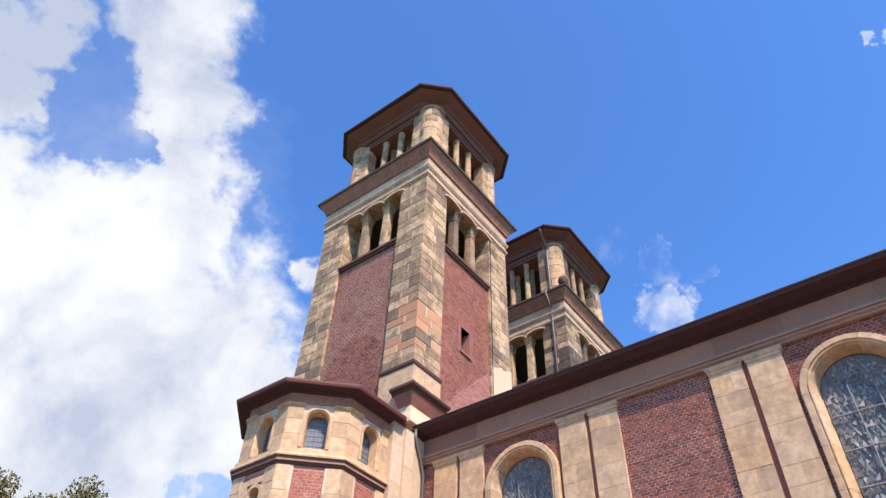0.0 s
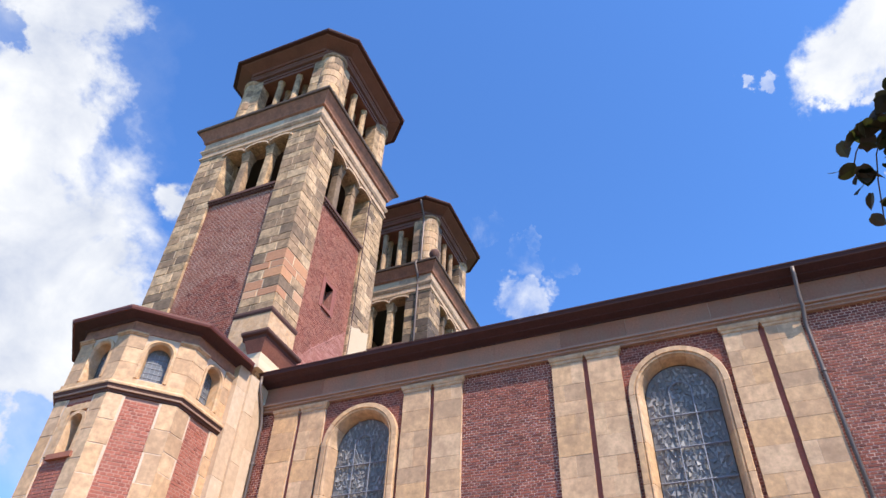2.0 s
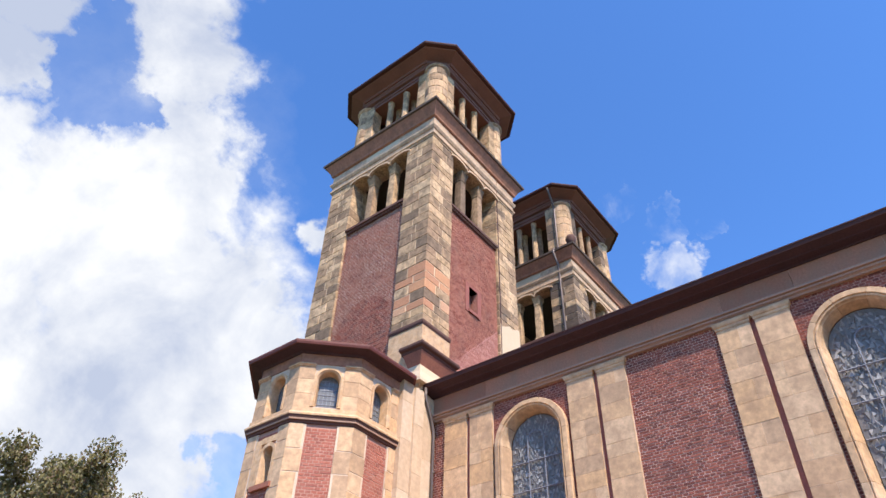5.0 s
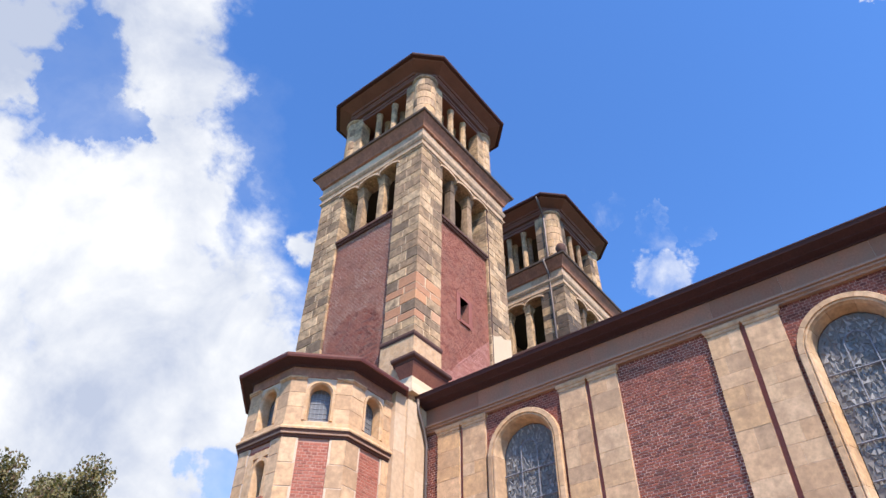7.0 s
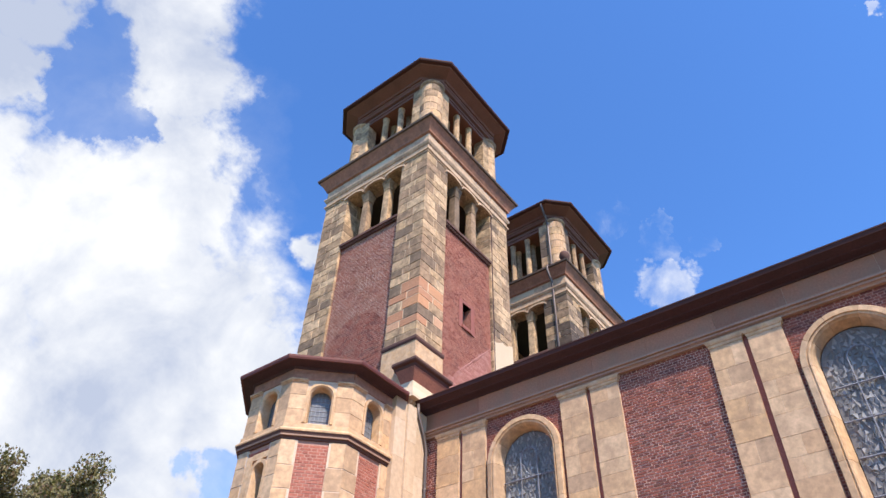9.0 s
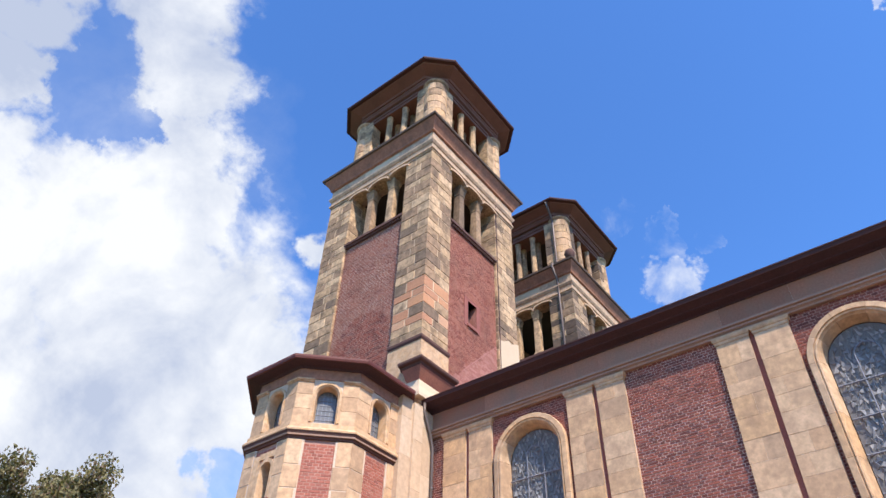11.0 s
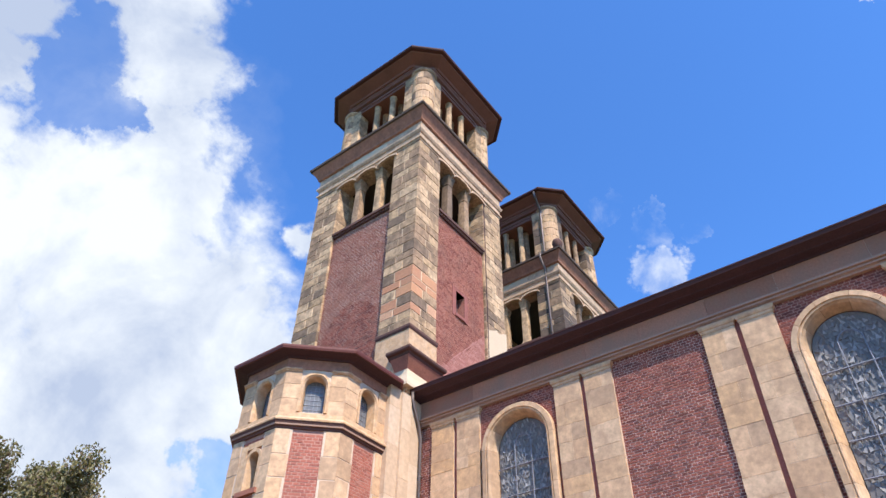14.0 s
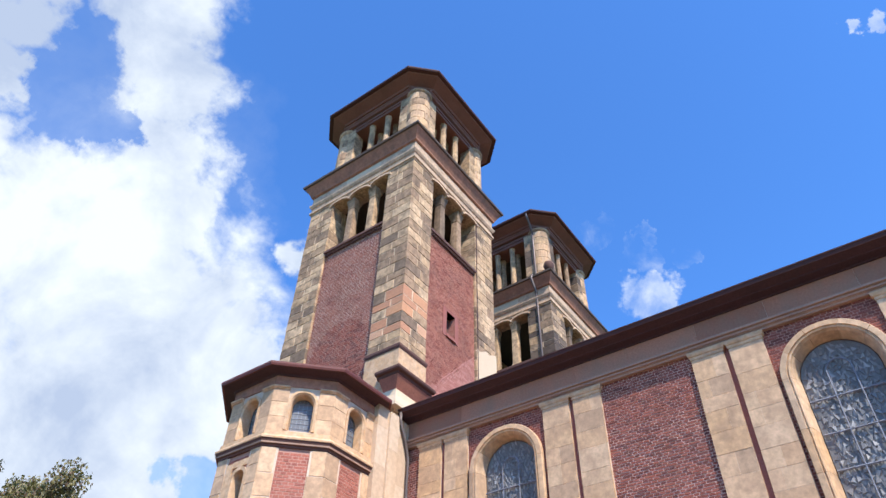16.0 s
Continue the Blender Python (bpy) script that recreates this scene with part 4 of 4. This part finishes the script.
# the twin is the same tower on the far side of the nave
TWIN = Vector((TX + 7.88, TY, 0))
twin = copy_thing(tower, Matrix.Translation(laid(TWIN)))
for o in twin.children_recursive:
    if o.data is ME_OLD and random.random() < 0.78:
        o.data = ME_SOOTY
twin["label"] = "sootier twin church tower with a downpipe, rising behind the nave roof"
ROOT[twin], UNIT[twin] = TWIN, PLAN

# patched plaster, corner block and bracket on the tower beside the nave
sf, wf = FACES["s"], FACES["w"]
bm = bmesh.new()
a, b = IN + 0.03, TH + 0.012
prism(bm, sf, [(a, 8.2 + Z), (b, 8.2 + Z), (b, 10.98 + Z), (b - 0.2, 10.90 + Z), (b - 0.35, 10.80 + Z), (b - 0.5, 10.84 + Z), (b - 0.7, 10.72 + Z), (a + 0.1, 10.66 + Z), (a, 10.70 + Z)], -0.05, 0.016)
part("plaster_patch", bm, M_PLASTER, tower, "smooth pale plaster patch")
X0, Y0 = TX - TH, TY - TH
def rect(x0, x1, y0, y1, z):
    return [Vector((x0, y0, z)), Vector((x1, y0, z)), Vector((x1, y1, z)), Vector((x0, y1, z))]
bm = bmesh.new()
sheath(bm, [rect(X0 - e, X0 + PIER + e * 0.5, Y0 - e, Y0 + PIER + e * 0.5, z + Z) for e, z in
            ((0.0, 8.90), (0.03, 8.88), (0.055, 8.93), (0.055, 8.99), (0.0, 9.05))])
part("pier_string", bm, M_BROWN, tower, "dark moulded string round the corner pier")
bm = bmesh.new()
sheath(bm, [rect(X0 - 0.02, X0 + PIER + 0.02, Y0 - 0.02, Y0 + PIER + 0.02, z + Z) for z in (7.3, 8.89)])
part("pier_base", bm, M_TAN_MASS, tower, "plain tan base block of the corner pier")
bm = bmesh.new()
sheath(bm, [rect(X0 - e, X0 + PIER + 0.05 + e * 0.3, Y0 - e, Y0 + 0.42, z + Z) for e, z in
            ((0.12, 8.10), (0.15, 8.11), (0.17, 8.16), (0.23, 8.17), (0.25, 8.20), (0.25, 8.25), (0.05, 8.40))])
part("bracket_slab", bm, M_BROWN, tower, "dark moulded ledge")
for f, u, d, top in ((wf, IN - 0.03, -0.05, SILL - 0.14), (sf, IN + 0.05, 0.02, CORNICE - 0.5)):
    bm = bmesh.new()
    tube(bm, [f.p(u + 0.006 * math.sin(i * 2.1), d, 9.0 + (top - 9.0) * i / 9) for i in range(10)], 0.013, 6)
    part("lightning_cable", bm, M_SOFFIT, tower, "thin dark lightning conductor cable")
bm = bmesh.new()
sheath(bm, [rect(X0 - e, X0 + PIER - 0.1 + e, Y0 - e, Y0 + 0.30 + e * 0.4, z + Z) for e, z in ((0.0, 7.42), (0.02, 7.80), (0.16, 8.09))])
part("bracket", bm, M_RUSSET, tower, "red-brown tapering bracket block")
bm = bmesh.new()
sheath(bm, [rect(X0 - e, X0 + PIER * 0.7, Y0 - e, Y0 + 0.36, z + Z) for e, z in ((0.14, 7.38), (0.13, 7.46), (0.06, 7.66), (0.03, 7.84))])
part("flashing", bm, M_PLASTER, tower, "pale lead flashing at the roof end")

# the twin's pipe and the round finial at its cornice
downpipe(twin, [(17.02, 8.78, TOP_EAVE - 0.1), (17.14, 8.78, TOP_EAVE - 0.35), (17.56, 8.86, UT + 0.05), (17.58, 8.86, UT - 0.2), (17.58, 8.86, UB + 0.1), (17.10, 8.80, CORNICE + 0.08), (17.03, 8.80, CORNICE - 0.1),
                (17.33, 8.80, HEAD + 0.7), (17.34, 8.80, HEAD), (17.34, 8.80, 9.0)], 0.045)
bm = bmesh.new()
lathe(bm, (17.22, 8.14), ((0.12, CORNICE + 0.02), (0.16, CORNICE + 0.16), (0.20, CORNICE + 0.28), (0.16, CORNICE + 0.42), (0.05, CORNICE + 0.48)), 14)
part("finial", bm, M_BROWN, twin, "round dark stone finial", smooth=True)

# ======== stair turret ========
UX, UY, AP = 8.48, 9.78, 1.38
turret = thing("stair_turret", (UX, UY, 0), "octagonal stair turret of tan sandstone and red brick against the tower", "turret")
S_TOP, S_BOT = 6.02 + Z, 5.76 + Z
SIDE = AP * math.tan(math.pi / 8)          # half a facet
EAVE_T = 7.32 + Z
for ang in (135, 180, 225, 270):
    nx, ny = math.cos(radians(ang)), math.sin(radians(ang))
    f = Frame((UX + nx * AP, UY + ny * AP, 0), (nx, ny, 0))
    shift = 0.06 if ang == 270 else 0.0
    # upper wall with a round-headed window
    bm = bmesh.new()
    wf0, ws, wh = 6.10 + Z, 6.66 + Z, 0.20
    arched_wall(bm, f, -SIDE + 0.004, SIDE - 0.004, S_TOP - 0.02, EAVE_T - 0.12, shift, wh + 0.012, wf0, ws, -0.34, -0.02)
    face = part("upper_wall", bm, M_JOINT, turret, "ashlar wall with a small round-headed window")
    zs = [S_TOP + 0.02, 6.36 + Z, 6.66 + Z, 6.94 + Z]
    for z0, z1 in zip(zs, zs[1:]):
        for a, b in ((-SIDE, shift - wh - 0.075), (shift + wh + 0.075, SIDE)):
            piece("stone_block", ME_TAN, face, f, a + 0.002, b - 0.002, -0.25, random.uniform(-0.003, 0.003), z0 + 0.002, z1 - 0.002)
    # window surround and hood
    bm = bmesh.new()
    arch_band(bm, f, shift, wf0, ws, ((wh + 0.075, -0.1), (wh + 0.075, 0.012), (wh + 0.03, 0.016), (wh + 0.02, 0.0), (wh, -0.02), (wh - 0.015, -0.20), (wh + 0.02, -0.22)))
    win = part("window", bm, M_TAN_MASS, face, "small leaded round-headed window")
    bm = bmesh.new()
    prism(bm, f, arch_points(shift, wh, wf0 - 0.02, ws, 12), -0.24, -0.22)
    part("pane", bm, M_PANE, face, "leaded glass pane")
    for i in range(-2, 3):
        bm = bmesh.new()
        slab(bm, f, shift + i * 0.075 - 0.004, shift + i * 0.075 + 0.004, -0.22, -0.212, wf0, ws + math.sqrt(max(0, wh * wh - (i * 0.075) ** 2)))
        part("lead_bar", bm, M_LEAD, face)
    for i in range(7):
        bm = bmesh.new()
        slab(bm, f, shift - wh * 0.97, shift + wh * 0.97, -0.22, -0.210, wf0 + 0.05 + i * 0.1, wf0 + 0.058 + i * 0.1)
        part("lead_bar", bm, M_LEAD, face)
    for a, b in ((-SIDE - 0.02, shift - wh - 0.08), (shift + wh + 0.08, SIDE + 0.02)):
        bm = bmesh.new()
        sheath(bm, [[f.p(uu, d, z) for d, z in ((-0.05, 6.915 + Z), (0.02, 6.925 + Z), (0.025, 6.945 + Z), (0.045, 6.95 + Z), (0.05, 6.98 + Z), (-0.05, 6.99 + Z))] for uu in (a, b)])
        part("impost", bm, M_TAN_MASS, face)
    # frieze: the red-brown tone carries the shade under the turret's eave
    bm = bmesh.new()
    slab(bm, f, -SIDE + 0.006, SIDE - 0.006, -0.2, 0.0, 6.992 + Z, EAVE_T - 0.1)
    part("frieze", bm, M_CORNICE, face, "sandstone frieze, eave shade put into its red-brown tone")
    # lower wall: stone quoins beside a brick field
    bm = bmesh.new()
    small = ang == 180
    if small:
        arched_wall(bm, f, -SIDE + 0.004, SIDE - 0.004, 0, S_BOT, 0.10, 0.15, 4.72 + Z, 5.28 + Z, -0.34, -0.03)
    else:
        slab(bm, f, -SIDE + 0.004, SIDE - 0.004, -0.34, -0.0265, 0, S_BOT)
    lower = part("lower_wall", bm, M_DULL_MORTAR, turret, "brick field between stone quoins")
    for a, b in ((-SIDE + 0.006, shift - 0.275), (shift + 0.275, SIDE - 0.006)):
        bm = bmesh.new()
        slab(bm, f, a, b, -0.1, -0.005, 0, S_BOT - 0.01)
        part("quoin_bed", bm, M_JOINT, lower)
    z, i = 0.0, 0
    while z < S_BOT - 0.05:
        h = random.choice((0.34, 0.42, 0.5))
        if z + h > S_BOT - 0.25:
            h = S_BOT - z
        e = 0.0 if i % 2 else 0.035
        for a, b in ((-SIDE, shift - 0.27 - e), (shift + 0.27 + e, SIDE)):
            piece("quoin", ME_TAN, lower, f, a + 0.002 + 0.008 * (a > 0), b - 0.003 - 0.008 * (b < 0), -0.25, random.uniform(-0.002, 0.004), z + 0.008, z + h - 0.008)
        z += h
        i += 1
    rows = brick_rows(shift - 0.268, shift + 0.268, 2.4, S_BOT - 0.075)
    if small:
        rows = [r for r in rows if r[3] < 4.66 + Z or r[2] > 5.6 + Z]
    bm = bmesh.new()
    bricks_into(bm, f, rows, -0.06, -0.023)
    part("brickwork", bm, M_TURRET_BRICKS, lower, kind="stuff")
    if small:
        bm = bmesh.new()
        arch_band(bm, f, 0.10, 4.72 + Z, 5.28 + Z, ((0.215, -0.1), (0.215, 0.006), (0.15, 0.006), (0.14, -0.03), (0.13, -0.2), (0.16, -0.22)))
        part("window_surround", bm, M_TAN_MASS, lower)
        bm = bmesh.new()
        prism(bm, f, arch_points(0.10, 0.16, 4.70 + Z, 5.28 + Z, 12), -0.24, -0.22)
        part("pane", bm, M_PANE, lower)
        bm = bmesh.new()
        for a, b in ((-0.27, 0.10 - 0.216), (0.10 + 0.216, 0.31)):
            slab(bm, f, a, b, -0.1, 0.0, 4.72 + Z, 5.6 + Z)
        slab(bm, f, -0.11, 0.31, -0.1, 0.0, 5.50 + Z, 5.62 + Z)
        part("infill_stone", bm, M_TAN_MASS, lower)
        bm = bmesh.new()
        slab(bm, f, -0.16, 0.36, -0.2, 0.045, 4.63 + Z, 4.72 + Z)
        part("window_sill", bm, M_RUSSET, lower)
# closed core behind the facets
bm = bmesh.new()
sheath(bm, [octagon(UX, UY, AP - 0.36, z) for z in (0, EAVE_T - 0.13)])
part("core", bm, M_DARK, turret)
ring = lambda h, z: octagon(UX, UY, h, z)
# two dark brown bands with a paler fillet between them
for name, mat, prof in (("string_course", M_BROWN, ((1.0, S_BOT), (AP + 0.01, S_BOT), (AP + 0.02, S_BOT + 0.03), (AP + 0.045, S_BOT + 0.04), (1.0, S_BOT + 0.045))),
                        ("string_fillet", M_FRIEZE_MASS, ((1.0, S_BOT + 0.046), (AP + 0.055, S_BOT + 0.046), (AP + 0.06, S_BOT + 0.08), (1.0, S_BOT + 0.081))),
                        ("string_cove", M_BROWN, ((1.0, S_BOT + 0.082), (AP + 0.065, S_BOT + 0.082), (AP + 0.085, S_BOT + 0.124), (1.0, S_BOT + 0.125)))):
    bm = bmesh.new()
    moulding(bm, ring, prof)
    part(name, bm, mat, turret)
bm = bmesh.new()
moulding(bm, ring, ((1.0, S_BOT + 0.126), (AP + 0.095, S_BOT + 0.126), (AP + 0.10, S_BOT + 0.155), (AP + 0.05, S_TOP - 0.05), (AP + 0.03, S_TOP - 0.045), (AP + 0.03, S_TOP + 0.04), (AP - 0.05, S_TOP + 0.06), (1.0, S_TOP + 0.06)))
part("water_table", bm, M_TAN_MASS, turret, "pale weathered stone ledge")
bm = bmesh.new()
moulding(bm, ring, ((0.9, EAVE_T - 0.12), (AP + 0.02, EAVE_T - 0.12), (AP + 0.05, EAVE_T - 0.09), (AP + 0.28, EAVE_T - 0.055), (AP + 0.28, EAVE_T - 0.03), (0.9, EAVE_T - 0.03)))
part("soffit", bm, M_SOFFIT, turret, "dark boarded soffit")
bm = bmesh.new()
moulding(bm, ring, ((AP + 0.24, EAVE_T - 0.056), (AP + 0.29, EAVE_T - 0.07), (AP + 0.305, EAVE_T - 0.03), (AP + 0.305, EAVE_T + 0.01), (AP + 0.27, EAVE_T + 0.025), (AP + 0.24, EAVE_T)))
part("gutter", bm, M_RED_RIM, turret, "red-brown gutter rim")
bm = bmesh.new()
sheath(bm, [octagon(UX, UY, AP + 0.27, EAVE_T - 0.02), octagon(UX, UY, 0.05, EAVE_T + 0.42)])
part("roof", bm, M_ROOF, turret)

# plain stone pier that joins turret, tower and nave
joint_pier = thing("wall_pier", (9.5, 8.6, 0), "plain pale sandstone pier joining turret and nave", "pier", kind="structure")
sp = Frame((0, 8.285, 0), (0, -1, 0))       # u = x
for a, b, d, top in ((9.02, 9.34, 0.0, 7.25), (9.34, 9.62, 0.05, 7.2), (9.62, 9.985, 0.02, 7.18)):
    z = 0.0
    bm = bmesh.new()
    slab(bm, sp, a + 0.004, b - 0.004, -0.3, d - 0.012, 0, top + Z - 0.01)
    core_part = part("pier_core", bm, M_JOINT, joint_pier)
    while z < top + Z - 0.05:
        h = min(random.choice((0.8, 1.0, 1.2)), top + Z - z)
        piece("stone_block", ME_PALE, core_part, sp, a + 0.001, b - 0.001, -0.25, d + random.uniform(-0.002, 0.002), z + 0.002, z + h - 0.002)
        z += h

# ======== trees ========


def leaf_quad(bm, p, size, rng):
    m = Euler((rng.uniform(0, 6.3), rng.uniform(0, 6.3), rng.uniform(0, 6.3))).to_matrix()
    pts = ((-0.5, 0, 0), (-0.1, 0.32, 0.06), (0.5, 0, 0.0), (-0.1, -0.32, 0.06))
    q = [bm.verts.new(p + m @ (Vector(c) * size)) for c in pts]
    bm.faces.new(q)


def tree(name, base, middle, spread, leaves, size, label, seed, material):
    rng = random.Random(seed)
    ob = thing(name, base, label, "tree")
    base, middle = Vector(base), Vector(middle)
    bm = bmesh.new()
    bend = [base + (middle - base) * t + Vector((math.sin(t * 4 + seed) * 0.12, math.cos(t * 3 + seed) * 0.12, 0)) for t in (0, 0.25, 0.5, 0.75, 1.0)]
    bend[0] = base - Vector((0, 0, 0.1))
    tube(bm, bend, [0.30, 0.24, 0.20, 0.14, 0.06], 10)
    part("trunk", bm, M_BARK, ob, smooth=True)
    tips = []
    for i in range(44):
        a = bend[rng.choice((2, 3, 3, 4))]
        way = Vector((rng.gauss(0, 1), rng.gauss(0, 1), rng.gauss(0.35, 0.8))).normalized()
        tip = middle + Vector((way.x * spread[0], way.y * spread[1], way.z * spread[2])) * rng.uniform(0.55, 0.95)
        bm = bmesh.new()
        mid = (a + tip) / 2 + Vector((0, 0, rng.uniform(-0.2, 0.3)))
        tube(bm, [a, mid, tip], [0.08, 0.05, 0.015], 6)
        part("limb", bm, M_BARK, ob)
        tips += [tip, (mid + tip) / 2, tip + Vector((rng.gauss(0, 0.4), rng.gauss(0, 0.4), rng.gauss(0.1, 0.3)))]
    bm = bmesh.new()
    for i in range(leaves):
        t = rng.choice(tips)
        off = Vector((rng.gauss(0, 0.32), rng.gauss(0, 0.32), rng.gauss(0, 0.27)))
        leaf_quad(bm, t + off * min(1.0, 0.62 / max(off.length, 0.01)) * rng.uniform(0.75, 1.0), size * rng.uniform(0.7, 1.3), rng)
    part("crown", bm, material, ob, "crown of many small leaves", kind="stuff")
    return ob


tree("deciduous_tree", (9.0, 22.7, 0), (9.0, 22.7, 8.1), (3.7, 3.7, 2.55), 80000, 0.115, "broad leafy deciduous tree behind the church turret", 5, M_CROWN)

# the near tree, of which one drooping spray of round leaves comes into view
lime = thing("lime_tree", (0.9, -5.6, 0), "lime tree with a drooping spray of dark round leaves", "tree", unit=1.0)
bm = bmesh.new()
tube(bm, [(0.9, -5.6, -0.1), (0.92, -5.58, 1.5), (0.98, -5.5, 3.0), (1.1, -5.4, 4.6), (1.15, -5.4, 6.2)], [0.26, 0.21, 0.18, 0.13, 0.05], 12)
part("trunk", bm, M_BARK, lime, smooth=True)
bm = bmesh.new()
tube(bm, [(1.0, -5.5, 3.2), (1.35, -4.4, 4.0), (1.8, -2.9, 4.55), (2.12, -1.75, 4.55), (2.22, -1.3, 4.36)], [0.10, 0.07, 0.045, 0.02, 0.008], 8)
part("limb", bm, M_BARK, lime, smooth=True)
TWIGS = [[(2.22, -1.3, 4.36), (2.09, -1.06, 4.03), (2.16, -0.972, 3.926), (2.245, -0.903, 3.902), (2.341, -0.865, 3.85), (2.432, -0.853, 3.786), (2.517, -0.849, 3.723), (2.584, -0.846, 3.675)],
         [(2.22, -1.3, 4.36), (2.18, -1.08, 4.02), (2.26, -1.0, 3.92), (2.36, -0.95, 3.83), (2.44, -0.94, 3.76)],
         [(2.16, -0.972, 3.926), (2.23, -0.87, 3.93), (2.33, -0.80, 3.88), (2.40, -0.77, 3.83)]]


def leaf_mesh(k):
    rng = random.Random(k + 70)
    bm = bmesh.new()
    rim = []
    n = 14
    for i in range(n):
        a = 2 * math.pi * i / n
        r = 0.5 * (1 + 0.10 * math.cos(a) - (0.16 if i == n // 2 else 0.0) + (0.24 if i == 0 else 0.0) + rng.uniform(-0.04, 0.04))
        rim.append((r * math.cos(a), r * 0.86 * math.sin(a)))
    bend = rng.uniform(0.15, 0.35)
    top = [bm.verts.new((x, y, bend * (abs(y) * 0.7 - x * x * 0.6))) for x, y in rim]
    mid = bm.verts.new((0, 0, -0.02))
    for i in range(n):
        bm.faces.new((mid, top[i], top[(i + 1) % n]))
    bmesh.ops.solidify(bm, geom=bm.faces[:], thickness=0.008)
    bmesh.ops.recalc_face_normals(bm, faces=bm.faces)
    me = bpy.data.meshes.new("leaf")
    bm.to_mesh(me)
    bm.free()
    me.materials.append(M_LEAF)
    return me


LEAVES = [leaf_mesh(k) for k in range(4)]
rng = random.Random(11)
for t, line in enumerate(TWIGS):
    bm = bmesh.new()
    tube(bm, line, 0.003, 6)
    twig = part("twig", bm, M_TWIG, lime)
    pts = [Vector(p) for p in line]
    for i, (a, b) in enumerate(zip(pts, pts[1:])):
        for k in range((7, 7, 6, 5, 5, 4, 3)[i]):
            p = a.lerp(b, rng.random())
            off = Vector((rng.uniform(-0.03, 0.03), rng.choice((-1, 1)) * rng.uniform(0.02, 0.075), rng.uniform(-0.05, 0.02)))
            ob = new("leaf", LEAVES[rng.randrange(4)])
            ob.parent = twig
            size = rng.uniform(0.058, 0.088)
            ob.matrix_basis = Matrix.Translation(p + off - ROOT[twig]) @ pose(0, 0, 0, rng.uniform(-35, 35), 40 + rng.uniform(-30, 40), rng.uniform(-180, 180)) @ Matrix.Diagonal((size, size, size, 1))
# the rest of its crown
tips = []
for i in range(16):
    w = Vector((rng.gauss(0, 1), rng.gauss(-0.6, 0.9), rng.gauss(0.3, 0.6))).normalized()
    tip = Vector((0.9 + w.x * 1.7, -6.0 + w.y * 1.7, 5.6 + w.z * 1.5))
    bm = bmesh.new()
    tube(bm, [(1.08, -5.42, 4.2 + 0.1 * (i % 8)), (Vector((1.08, -5.42, 4.4)) + tip) / 2 + Vector((0, 0, 0.2)), tip], [0.06, 0.035, 0.01], 6)
    part("limb", bm, M_BARK, lime)
    tips.append(tip)
bm = bmesh.new()
for i in range(2500):
    t = rng.choice(tips)
    leaf_quad(bm, t + Vector((rng.gauss(0, 0.4), rng.gauss(0, 0.35), rng.gauss(0, 0.35))), rng.uniform(0.09, 0.14), rng)
part("crown", bm, M_LEAF, lime, "crown of dark round leaves", kind="stuff")
